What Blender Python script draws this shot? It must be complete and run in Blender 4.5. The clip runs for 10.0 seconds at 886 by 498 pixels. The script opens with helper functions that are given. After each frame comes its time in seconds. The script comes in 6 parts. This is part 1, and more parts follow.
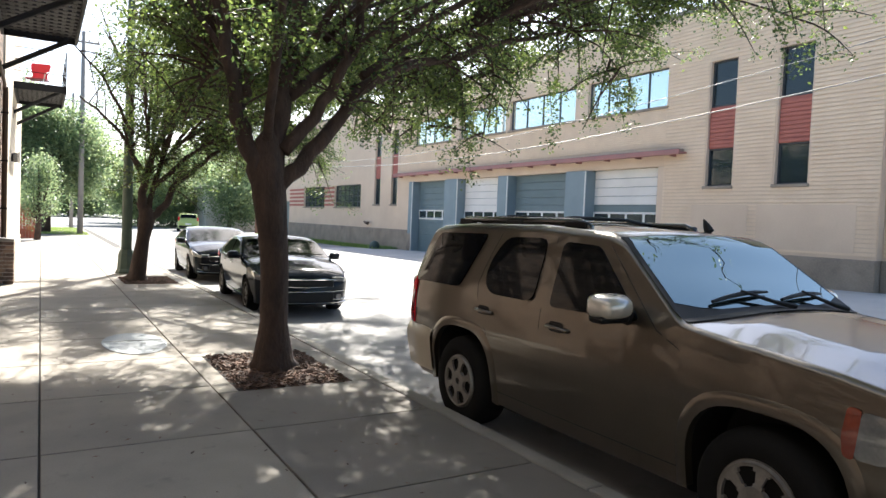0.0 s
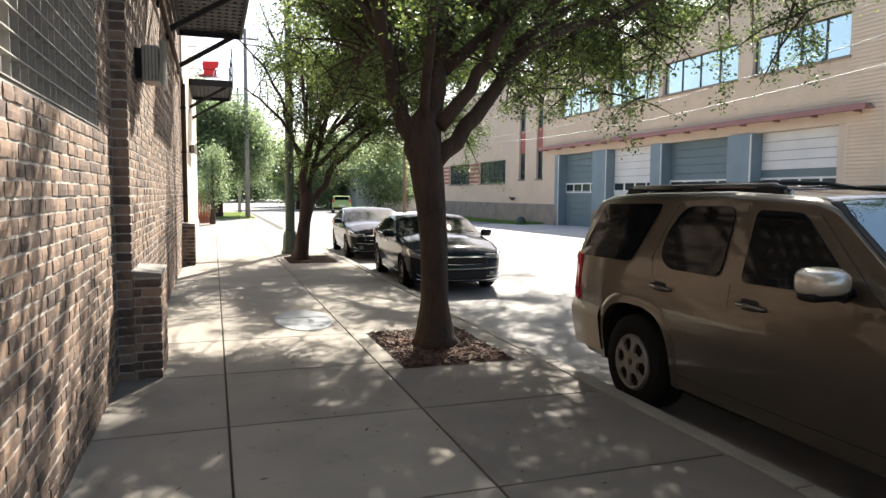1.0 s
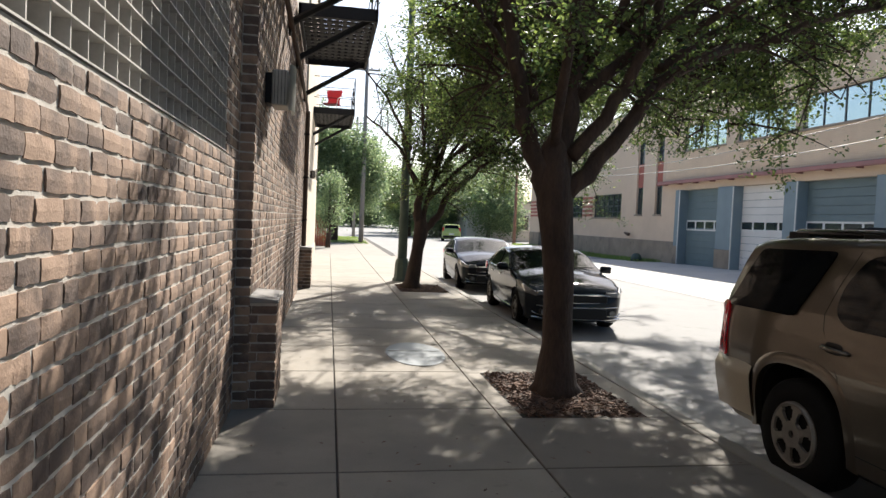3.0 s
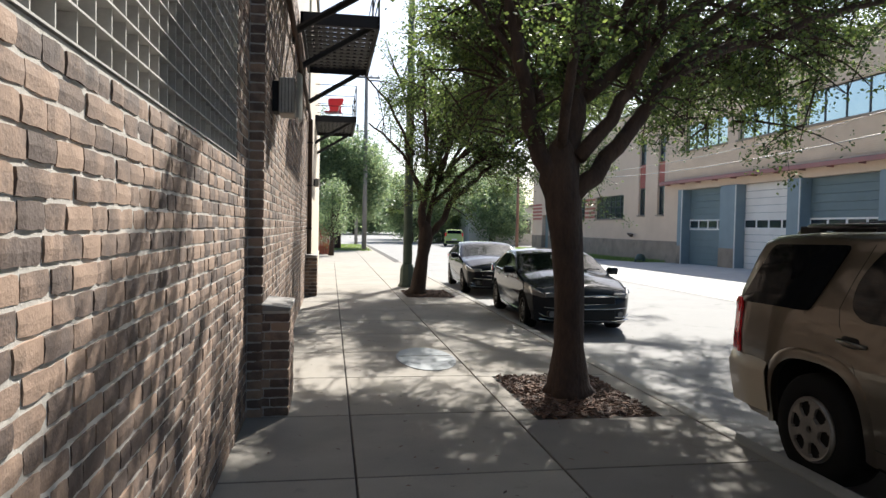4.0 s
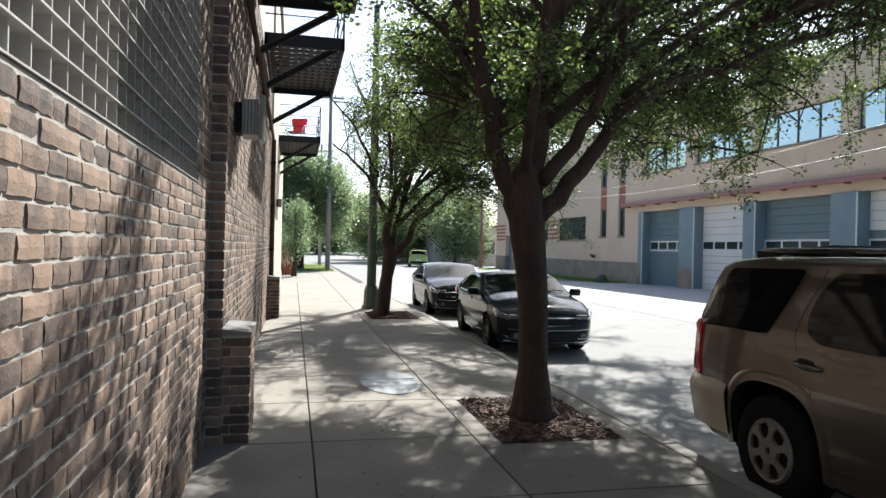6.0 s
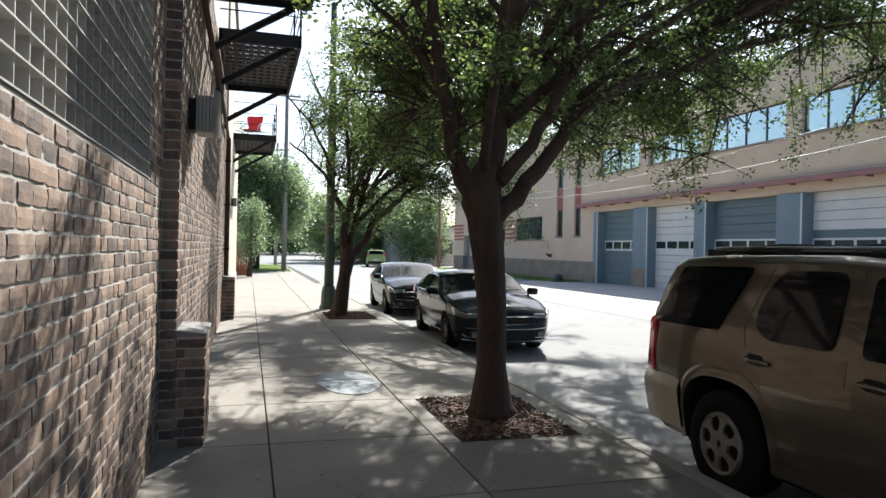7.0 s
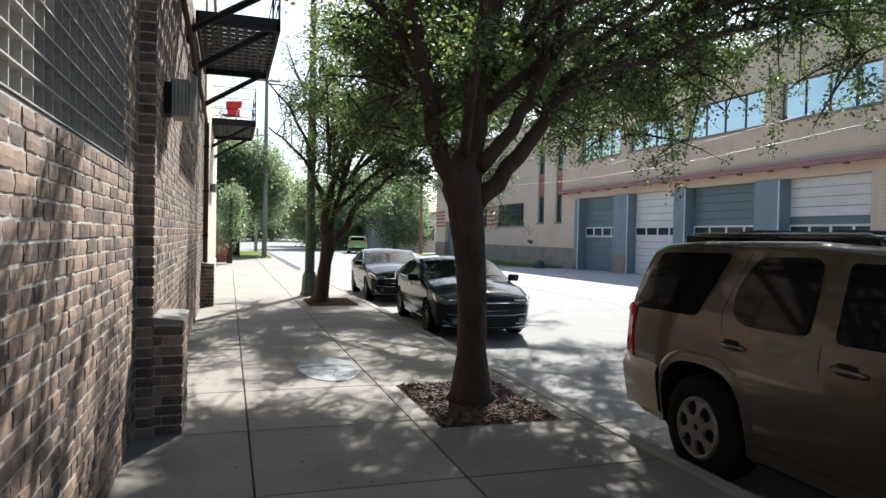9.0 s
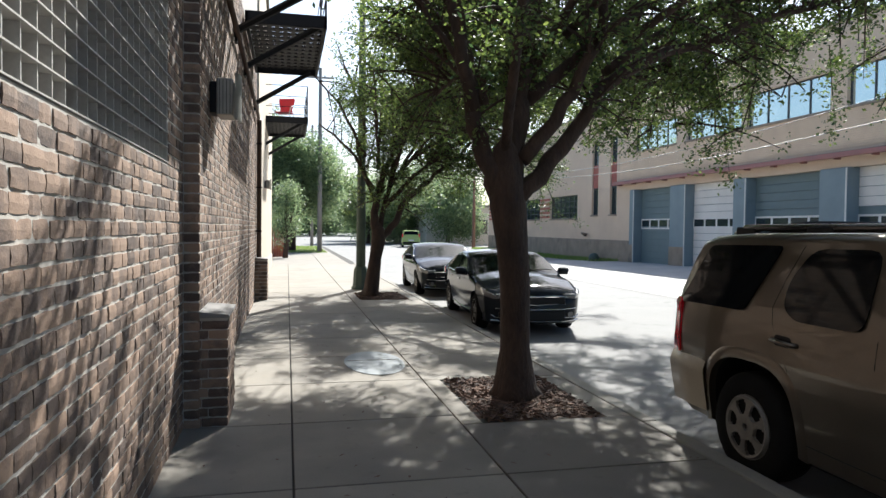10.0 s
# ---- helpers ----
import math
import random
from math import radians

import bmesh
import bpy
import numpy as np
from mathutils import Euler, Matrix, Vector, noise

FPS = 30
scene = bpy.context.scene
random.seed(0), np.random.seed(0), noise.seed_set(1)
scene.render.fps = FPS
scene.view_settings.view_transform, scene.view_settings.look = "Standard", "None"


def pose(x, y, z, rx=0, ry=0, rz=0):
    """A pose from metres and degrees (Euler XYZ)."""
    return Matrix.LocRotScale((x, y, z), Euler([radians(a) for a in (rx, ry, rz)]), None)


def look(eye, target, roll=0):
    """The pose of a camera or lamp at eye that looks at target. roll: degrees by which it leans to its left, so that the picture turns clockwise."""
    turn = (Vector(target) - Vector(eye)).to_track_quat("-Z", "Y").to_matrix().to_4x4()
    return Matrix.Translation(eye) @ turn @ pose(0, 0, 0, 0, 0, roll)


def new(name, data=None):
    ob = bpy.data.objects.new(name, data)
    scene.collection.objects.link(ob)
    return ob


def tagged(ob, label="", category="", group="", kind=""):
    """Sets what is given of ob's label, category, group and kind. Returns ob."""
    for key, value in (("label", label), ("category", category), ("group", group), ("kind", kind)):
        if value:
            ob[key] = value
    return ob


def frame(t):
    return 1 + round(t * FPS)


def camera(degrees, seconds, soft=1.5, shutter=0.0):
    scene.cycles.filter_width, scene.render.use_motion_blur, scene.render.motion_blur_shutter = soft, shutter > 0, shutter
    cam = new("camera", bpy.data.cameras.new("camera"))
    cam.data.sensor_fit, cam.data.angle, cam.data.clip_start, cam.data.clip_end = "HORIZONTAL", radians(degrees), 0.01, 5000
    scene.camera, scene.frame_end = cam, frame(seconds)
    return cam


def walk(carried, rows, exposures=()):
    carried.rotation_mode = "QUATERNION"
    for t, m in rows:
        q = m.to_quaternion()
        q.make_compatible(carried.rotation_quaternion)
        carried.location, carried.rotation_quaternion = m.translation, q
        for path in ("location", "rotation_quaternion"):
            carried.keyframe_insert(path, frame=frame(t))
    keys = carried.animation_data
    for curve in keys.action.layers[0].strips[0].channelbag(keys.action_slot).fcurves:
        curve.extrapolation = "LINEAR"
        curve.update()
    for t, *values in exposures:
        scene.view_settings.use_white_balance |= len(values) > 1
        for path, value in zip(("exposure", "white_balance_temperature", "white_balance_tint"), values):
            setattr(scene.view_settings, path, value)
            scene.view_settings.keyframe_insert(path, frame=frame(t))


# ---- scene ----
cam = camera(66.5, 10.0)
SKY, SUNPOWER = 0.075, 5.0
EXPOSURES = ((0, 2.05, 6000, 9), (1.0, 1.82, 6270, 10), (3, 1.3, 6080, 10), (4.5, 1.28, 5820, 8), (6.5, 1.29, 5700, 7), (10, 1.29, 5700, 7))
PATH = [
    (0, (0.422, -0.649, 1.663), (1.447, 1.067, 1.584), 2.4),
    (0.5, (0.355, -0.49, 1.655), (1.226, 1.309, 1.568), 1.9),
    (1, (0.368, -0.358, 1.638), (1.009, 1.53, 1.478), 0.4),
    (1.5, (0.474, -0.221, 1.653), (0.926, 1.721, 1.491), -0.5),
    (2, (0.54, -0.13, 1.667), (0.864, 1.841, 1.564), 0.8),
    (2.5, (0.479, -0.039, 1.663), (0.812, 1.93, 1.564), 2.4),
    (3, (0.326, 0.111, 1.665), (0.662, 2.081, 1.585), 2.5),
    (3.2, (0.297, 0.124, 1.67), (0.62, 2.097, 1.599), 1.6),
    (4.3, (0.249, 0.117, 1.639), (0.587, 2.087, 1.575), 0.9),
    (4.5, (0.255, 0.123, 1.661), (0.64, 2.084, 1.587), 1.0),
    (5, (0.247, 0.137, 1.66), (0.694, 2.086, 1.602), 1.2),
    (6.3, (0.252, 0.129, 1.675), (0.682, 2.082, 1.681), 1.3),
    (6.5, (0.246, 0.125, 1.677), (0.724, 2.067, 1.681), 1.4),
    (7, (0.242, 0.135, 1.663), (0.795, 2.057, 1.664), 1.2),
    (7.5, (0.245, 0.131, 1.66), (0.855, 2.035, 1.615), 1.3),
    (8, (0.246, 0.135, 1.657), (0.831, 2.046, 1.579), 1.4),
    (8.5, (0.243, 0.134, 1.664), (0.832, 2.044, 1.585), 1.3),
    (9, (0.261, 0.147, 1.662), (0.866, 2.053, 1.624), 1.2),
    (9.5, (0.304, 0.139, 1.665), (0.867, 2.058, 1.626), 0.7),
    (10, (0.391, 0.151, 1.67), (0.841, 2.099, 1.61), 0.7),
]
walk(cam, [(t, look(eye, target, roll)) for t, eye, target, roll in PATH], EXPOSURES)


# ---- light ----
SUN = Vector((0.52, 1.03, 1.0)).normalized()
world = bpy.data.worlds.new("sky")
scene.world = world
world.use_nodes = True
wn = world.node_tree.nodes
wn.clear()
sky = wn.new("ShaderNodeTexSky")
sky.sky_type = "NISHITA"
sky.sun_disc = False
sky.sun_elevation = math.asin(SUN.z)
sky.sun_rotation = math.atan2(SUN.x, SUN.y)
sky.air_density, sky.dust_density, sky.ozone_density = 1.0, 2.2, 1.5
bg = wn.new("ShaderNodeBackground")
bg.inputs["Strength"].default_value = SKY
wo = wn.new("ShaderNodeOutputWorld")
world.node_tree.links.new(sky.outputs[0], bg.inputs[0])
world.node_tree.links.new(bg.outputs[0], wo.inputs[0])
sun_data = bpy.data.lights.new("sun", "SUN")
sun_data.energy, sun_data.angle, sun_data.color = SUNPOWER, radians(0.6), (1.0, 0.9, 0.755)
sun = new("sun", sun_data)
sun.matrix_world = look(SUN * 60, (0, 0, 0))


# ---- materials ----
def surf(name, a, b=None, scale=6.0, rough=0.7, metal=0.0, bump=0.15, fine=60.0, vary=0.0, island=0.0, spots=None, spec=0.5, coat=0.0, stretch=(1, 1, 1), bump_dist=0.01):
    """A surface with two scales of noise between the colours a and b, fine relief and, for pieces, a change from one to the next."""
    m = bpy.data.materials.new(name)
    m.use_nodes = True
    t = m.node_tree
    n, l = t.nodes, t.links
    p = n["Principled BSDF"]
    b = b or tuple(c * 0.75 for c in a)
    geo = n.new("ShaderNodeNewGeometry")
    mp = n.new("ShaderNodeMapping")
    mp.inputs["Scale"].default_value = stretch
    l.new(geo.outputs["Position"], mp.inputs[0])
    big = n.new("ShaderNodeTexNoise")
    big.inputs["Scale"].default_value, big.inputs["Detail"].default_value = scale, 5
    l.new(mp.outputs[0], big.inputs["Vector"])
    small = n.new("ShaderNodeTexNoise")
    small.inputs["Scale"].default_value, small.inputs["Detail"].default_value = fine, 4
    l.new(mp.outputs[0], small.inputs["Vector"])
    add = n.new("ShaderNodeMath")
    add.operation = "MULTIPLY_ADD"
    add.inputs[1].default_value = 0.45
    l.new(small.outputs[0], add.inputs[0])
    l.new(big.outputs[0], add.inputs[2])
    last = add.outputs[0]
    if vary or island:
        src = n.new("ShaderNodeObjectInfo").outputs["Random"] if vary else geo.outputs["Random Per Island"]
        k = n.new("ShaderNodeMath")
        k.operation = "MULTIPLY_ADD"
        k.inputs[1].default_value = vary or island
        l.new(src, k.inputs[0])
        l.new(last, k.inputs[2])
        sub = n.new("ShaderNodeMath")
        sub.operation = "SUBTRACT"
        sub.inputs[1].default_value = (vary or island) / 2
        l.new(k.outputs[0], sub.inputs[0])
        last = sub.outputs[0]
    ramp = n.new("ShaderNodeValToRGB")
    ramp.color_ramp.elements[0].position, ramp.color_ramp.elements[1].position = 0.45, 1.0
    ramp.color_ramp.elements[0].color, ramp.color_ramp.elements[1].color = (*b, 1), (*a, 1)
    l.new(last, ramp.inputs[0])
    colour = ramp.outputs[0]
    if spots:
        sc, size, dark = spots
        v = n.new("ShaderNodeTexNoise")
        v.inputs["Scale"].default_value, v.inputs["Detail"].default_value = sc, 3
        l.new(geo.outputs["Position"], v.inputs["Vector"])
        r2 = n.new("ShaderNodeValToRGB")
        r2.color_ramp.elements[0].position, r2.color_ramp.elements[1].position = size, size + 0.12
        r2.color_ramp.elements[0].color, r2.color_ramp.elements[1].color = (1, 1, 1, 1), (dark, dark, dark, 1)
        l.new(v.outputs[0], r2.inputs[0])
        mix = n.new("ShaderNodeMixRGB")
        mix.blend_type = "MULTIPLY"
        mix.inputs[0].default_value = 1
        l.new(colour, mix.inputs[1])
        l.new(r2.outputs[0], mix.inputs[2])
        colour = mix.outputs[0]
    l.new(colour, p.inputs["Base Color"])
    p.inputs["Metallic"].default_value = metal
    p.inputs["Specular IOR Level"].default_value = spec
    p.inputs["Coat Weight"].default_value = coat
    p.inputs["Coat Roughness"].default_value = 0.04
    rr = n.new("ShaderNodeMapRange")
    rr.inputs["To Min"].default_value, rr.inputs["To Max"].default_value = max(0.02, rough * 0.85), min(1, rough * 1.15)
    l.new(big.outputs[0], rr.inputs["Value"])
    l.new(rr.outputs[0], p.inputs["Roughness"])
    if bump:
        bn = n.new("ShaderNodeBump")
        bn.inputs["Strength"].default_value, bn.inputs["Distance"].default_value = bump, bump_dist
        l.new(add.outputs[0], bn.inputs["Height"])
        l.new(bn.outputs[0], p.inputs["Normal"])
    return m


def leafy(name, a, b, through_amount=0.45):
    """Leaves: a colour for each leaf, some light let through."""
    m = bpy.data.materials.new(name)
    m.use_nodes = True
    n, l = m.node_tree.nodes, m.node_tree.links
    p, out = n["Principled BSDF"], n["Material Output"]
    geo = n.new("ShaderNodeNewGeometry")
    ramp = n.new("ShaderNodeValToRGB")
    ramp.color_ramp.elements[0].color, ramp.color_ramp.elements[1].color = (*a, 1), (*b, 1)
    l.new(geo.outputs["Random Per Island"], ramp.inputs[0])
    l.new(ramp.outputs[0], p.inputs["Base Color"])
    p.inputs["Roughness"].default_value = 0.5
    tr = n.new("ShaderNodeBsdfTranslucent")
    hue = n.new("ShaderNodeHueSaturation")
    hue.inputs["Hue"].default_value, hue.inputs["Value"].default_value = 0.47, 3.4
    l.new(ramp.outputs[0], hue.inputs["Color"])
    l.new(hue.outputs[0], tr.inputs[0])
    mx = n.new("ShaderNodeMixShader")
    mx.inputs[0].default_value = through_amount
    l.new(p.outputs[0], mx.inputs[1])
    l.new(tr.outputs[0], mx.inputs[2])
    l.new(mx.outputs[0], out.inputs[0])
    return m


def glassy(name, tint, rough=0.02, alpha=0.25):
    """Tinted pane: a mirror-like dark glass that lets a part of the light through."""
    m = bpy.data.materials.new(name)
    m.use_nodes = True
    n, l = m.node_tree.nodes, m.node_tree.links
    p, out = n["Principled BSDF"], n["Material Output"]
    p.inputs["Base Color"].default_value = (*tint, 1)
    p.inputs["Roughness"].default_value = rough
    p.inputs["IOR"].default_value = 1.5
    tr = n.new("ShaderNodeBsdfTransparent")
    tr.inputs[0].default_value = (0.55, 0.62, 0.6, 1)
    mx = n.new("ShaderNodeMixShader")
    mx.inputs[0].default_value = alpha
    l.new(p.outputs[0], mx.inputs[1])
    l.new(tr.outputs[0], mx.inputs[2])
    l.new(mx.outputs[0], out.inputs[0])
    return m


M = {}
M["asphalt"] = surf("asphalt", (0.255, 0.25, 0.245), (0.175, 0.173, 0.171), 0.6, 0.9, bump=0.5, fine=140, spots=(2.2, 0.62, 0.72), bump_dist=0.006)
M["concrete"] = surf("concrete_paving", (0.275, 0.25, 0.212), (0.175, 0.16, 0.138), 1.6, 0.85, bump=0.25, fine=90, vary=0.18, spots=(5.0, 0.63, 0.78), bump_dist=0.004)
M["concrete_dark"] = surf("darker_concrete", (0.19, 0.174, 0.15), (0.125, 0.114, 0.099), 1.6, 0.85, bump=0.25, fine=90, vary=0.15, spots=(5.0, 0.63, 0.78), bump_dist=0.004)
M["kerb"] = surf("kerb_concrete", (0.28, 0.265, 0.235), (0.18, 0.17, 0.152), 2.0, 0.85, bump=0.25, fine=80)
M["joint"] = surf("joint_dirt", (0.05, 0.045, 0.04), (0.03, 0.028, 0.025), 9, 0.95, bump=0.4)
M["apron"] = surf("apron_concrete", (0.48, 0.465, 0.43), (0.36, 0.35, 0.325), 0.7, 0.85, bump=0.2, fine=60, spots=(1.3, 0.62, 0.8))
M["brick"] = surf("brown_brick", (0.32, 0.218, 0.155), (0.098, 0.069, 0.056), 9, 0.9, spots=(7, 0.6, 0.6), bump=0.55, fine=110, vary=0.7, bump_dist=0.008)
M["brick_far"] = surf("brown_brick_joined", (0.32, 0.218, 0.155), (0.098, 0.069, 0.056), 9, 0.9, spots=(7, 0.6, 0.6), bump=0.55, fine=110, island=0.7, bump_dist=0.008)
M["mortar"] = surf("mortar", (0.52, 0.485, 0.435), (0.37, 0.345, 0.31), 12, 0.95, bump=0.4, fine=120)
M["stucco"] = surf("cream_stucco", (0.62, 0.54, 0.42), (0.50, 0.43, 0.33), 1.2, 0.9, bump=0.2, fine=50)
M["screen"] = surf("grey_screen", (0.48, 0.46, 0.43), (0.35, 0.335, 0.31), 8, 0.6, bump=0.1, fine=60)
# near-black stands in for the shade inside, behind screen, panes and doors
M["dark"] = surf("interior_shade_dark", (0.03, 0.03, 0.032), (0.02, 0.02, 0.02), 5, 0.9, bump=0)
M["iron"] = surf("black_iron", (0.016, 0.015, 0.016), (0.009, 0.009, 0.01), 8, 0.6, 0.0, spec=0.25, bump=0.15, fine=90)
M["rust_pipe"] = surf("brown_pipe", (0.10, 0.06, 0.04), (0.055, 0.035, 0.026), 6, 0.55, 0.2, bump=0.15)
M["fixture"] = surf("grey_aluminium", (0.50, 0.49, 0.46), (0.36, 0.355, 0.335), 9, 0.42, 0.5, bump=0.08)
M["bronze"] = surf("bronze_grey", (0.38, 0.36, 0.32), (0.28, 0.265, 0.235), 9, 0.5, 0.3, bump=0.08)
M["red"] = surf("red_plastic", (0.42, 0.03, 0.05), (0.33, 0.024, 0.04), 5, 0.4, bump=0.05)
M["bark"] = surf("bark", (0.075, 0.047, 0.035), (0.024, 0.016, 0.0125), 9, 0.95, bump=1.0, fine=42, stretch=(1, 1, 0.35), bump_dist=0.03)
M["mulch"] = surf("mulch", (0.17, 0.10, 0.07), (0.05, 0.033, 0.026), 14, 0.95, bump=0.8, fine=60, island=0.5, bump_dist=0.03)
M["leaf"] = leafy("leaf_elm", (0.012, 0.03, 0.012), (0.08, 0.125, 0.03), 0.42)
# background leaves made paler in colour to stand in for distance haze
M["leaf_far"] = leafy("leaf_far_hazed", (0.045, 0.085, 0.045), (0.14, 0.19, 0.09), 0.4)
M["grass"] = leafy("grass_blades", (0.05, 0.11, 0.02), (0.13, 0.2, 0.05), 0.3)
M["tan_brick"] = surf("tan_brick", (0.76, 0.61, 0.45), (0.63, 0.49, 0.35), 1.5, 0.85, bump=0.15, fine=30, island=0.25)
M["tan_wall"] = surf("tan_wall", (0.70, 0.56, 0.42), (0.60, 0.47, 0.345), 0.9, 0.88, bump=0.12, fine=25)
M["red_brick"] = surf("red_panel", (0.42, 0.15, 0.115), (0.30, 0.10, 0.08), 2, 0.85, bump=0.2, fine=40, island=0.3)
M["foundation"] = surf("grey_foundation", (0.37, 0.305, 0.235), (0.20, 0.165, 0.13), 1.2, 0.9, bump=0.2, fine=25, spots=(1.6, 0.6, 0.7))
M["blue_paint"] = surf("blue_grey_paint", (0.22, 0.285, 0.315), (0.165, 0.22, 0.25), 1.5, 0.55, bump=0.05)
M["door_grey"] = surf("grey_door_paint", (0.145, 0.20, 0.22), (0.115, 0.165, 0.182), 1.5, 0.5, bump=0.05)
M["door_white"] = surf("white_door_paint", (0.78, 0.77, 0.74), (0.66, 0.65, 0.62), 1.2, 0.5, bump=0.05)
M["canopy"] = surf("faded_red_steel", (0.38, 0.17, 0.15), (0.26, 0.13, 0.12), 2, 0.6, bump=0.1)
M["frame_dark"] = surf("dark_window_frame", (0.05, 0.055, 0.06), (0.035, 0.04, 0.045), 5, 0.5, bump=0)
M["pane"] = glassy("window_pane", (0.03, 0.045, 0.05), 0.02, 0.12)
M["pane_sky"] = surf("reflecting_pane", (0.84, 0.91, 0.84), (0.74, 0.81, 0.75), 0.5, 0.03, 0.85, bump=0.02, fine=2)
M["post_green"] = surf("dark_green_post", (0.055, 0.085, 0.065), (0.03, 0.05, 0.04), 4, 0.55, 0.1, bump=0.1)
M["pole_grey"] = surf("weathered_pole", (0.33, 0.31, 0.28), (0.22, 0.205, 0.185), 3, 0.9, bump=0.3, stretch=(1, 1, 0.2))
M["pole_brown"] = surf("brown_pole", (0.26, 0.15, 0.11), (0.17, 0.10, 0.075), 3, 0.9, bump=0.3, stretch=(1, 1, 0.2))
M["cable"] = surf("cable", (0.3, 0.29, 0.28), (0.2, 0.195, 0.19), 3, 0.5, bump=0)
M["tyre"] = surf("tyre_rubber", (0.010, 0.010, 0.010), (0.006, 0.006, 0.006), 9, 0.95, bump=0.15, spec=0.15)
M["rim"] = surf("alloy_rim", (0.23, 0.215, 0.195), (0.13, 0.12, 0.108), 8, 0.42, 0.3, bump=0.05)
M["suv_paint"] = surf("pewter_paint", (0.118, 0.099, 0.077), (0.098, 0.083, 0.065), 2.5, 0.32, 0.8, bump=0.0, coat=1.0)
M["suv_trim"] = surf("bumper_beige", (0.42, 0.37, 0.29), (0.36, 0.32, 0.25), 3, 0.45, bump=0.03, coat=0.3)
M["black_plastic"] = surf("black_plastic", (0.010, 0.010, 0.011), (0.006, 0.006, 0.007), 8, 0.6, bump=0.1, spec=0.3)
M["rail_black"] = surf("glossy_black_rail", (0.02, 0.02, 0.021), (0.014, 0.014, 0.015), 8, 0.16, bump=0.0, coat=1.0)
M["chrome"] = surf("chrome", (0.7, 0.7, 0.7), (0.6, 0.6, 0.6), 4, 0.12, 1.0, bump=0)
M["car_glass"] = glassy("car_glass", (0.005, 0.006, 0.007), 0.05, 0.0)
M["car_glass"].node_tree.nodes["Principled BSDF"].inputs["IOR"].default_value = 1.36
M["windscreen"] = glassy("windscreen_glass", (0.012, 0.017, 0.019), 0.012, 0.0)
M["windscreen"].node_tree.nodes["Principled BSDF"].inputs["Specular Tint"].default_value = (0.74, 0.97, 0.97, 1)
M["windscreen"].node_tree.nodes["Principled BSDF"].inputs["IOR"].default_value = 2.9
M["sedan_screen"] = glassy("sedan_windscreen_glass", (0.012, 0.02, 0.018), 0.012, 0.0)
M["sedan_screen"].node_tree.nodes["Principled BSDF"].inputs["IOR"].default_value = 1.42
M["tail_red"] = surf("red_lens", (0.75, 0.012, 0.025), (0.55, 0.008, 0.018), 12, 0.15, bump=0.0, coat=1.0)
M["amber"] = surf("amber_lens", (0.22, 0.035, 0.012), (0.12, 0.018, 0.008), 12, 0.15, bump=0, coat=1.0)
M["lens"] = surf("clear_lens", (0.16, 0.165, 0.17), (0.09, 0.095, 0.1), 12, 0.06, 0.0, bump=0, coat=1.0)
M["mirror_cap"] = surf("mirror_cap_silver", (0.55, 0.52, 0.47), (0.5, 0.47, 0.43), 4, 0.25, 0.4, bump=0, coat=1.0)
M["black_paint"] = surf("black_car_paint", (0.012, 0.015, 0.02), (0.009, 0.011, 0.015), 3, 0.08, 0.0, bump=0, spec=0.14)
M["navy_paint"] = surf("dark_car_paint", (0.016, 0.02, 0.026), (0.012, 0.015, 0.02), 3, 0.08, 0.0, bump=0, spec=0.14)
M["lime_paint"] = surf("lime_car_paint", (0.36, 0.46, 0.12), (0.31, 0.40, 0.10), 3, 0.3, 0.1, bump=0, coat=1.0)
M["plate"] = surf("number_plate", (0.75, 0.75, 0.72), (0.65, 0.65, 0.62), 8, 0.4, bump=0)
M["patch"] = surf("pale_patch_surface", (0.16, 0.187, 0.205), (0.12, 0.134, 0.142), 4, 0.5, 0.0, bump=0.08, fine=60)
M["fence_red"] = surf("rust_red_fence", (0.30, 0.09, 0.05), (0.2, 0.06, 0.035), 3, 0.85, bump=0.2)
M["white_wall"] = surf("white_far_wall", (0.68, 0.66, 0.62), (0.56, 0.54, 0.50), 0.6, 0.9, bump=0.1)
M["roof"] = surf("grey_roof", (0.25, 0.24, 0.23), (0.18, 0.17, 0.165), 1, 0.9, bump=0.2)
M["white_paint"] = surf("white_paint", (0.75, 0.75, 0.72), (0.65, 0.65, 0.62), 3, 0.5, bump=0.05)


# ---- mesh helpers ----
def part(name, bm, material, parent=None, label="", smooth=False):
    """Links a bmesh as one mesh object, under parent if given."""
    me = bpy.data.meshes.new(name)
    bmesh.ops.recalc_face_normals(bm, faces=bm.faces)
    bm.to_mesh(me)
    bm.free()
    me.materials.append(material)
    if smooth:
        me.shade_smooth()
    ob = new(name, me)
    if parent:
        ob.parent = parent
    return tagged(ob, label)


def soft_edges(ob, degrees=40):
    ob.data.shade_smooth()
    ob.data.set_sharp_from_angle(angle=radians(degrees))
    return ob


def raw(name, verts, faces, material, parent=None, label="", smooth=False):
    me = bpy.data.meshes.new(name)
    me.from_pydata(verts, [], faces)
    me.materials.append(material)
    if smooth:
        me.shade_smooth()
    ob = new(name, me)
    if parent:
        ob.parent = parent
    return tagged(ob, label)


def thing(name, x, y, z, label, category, group="", kind="", turn=0):
    ob = new(name)
    ob.empty_display_size = 0.2
    ob.matrix_basis = pose(x, y, z, 0, 0, turn)
    return tagged(ob, label, category, group, kind)


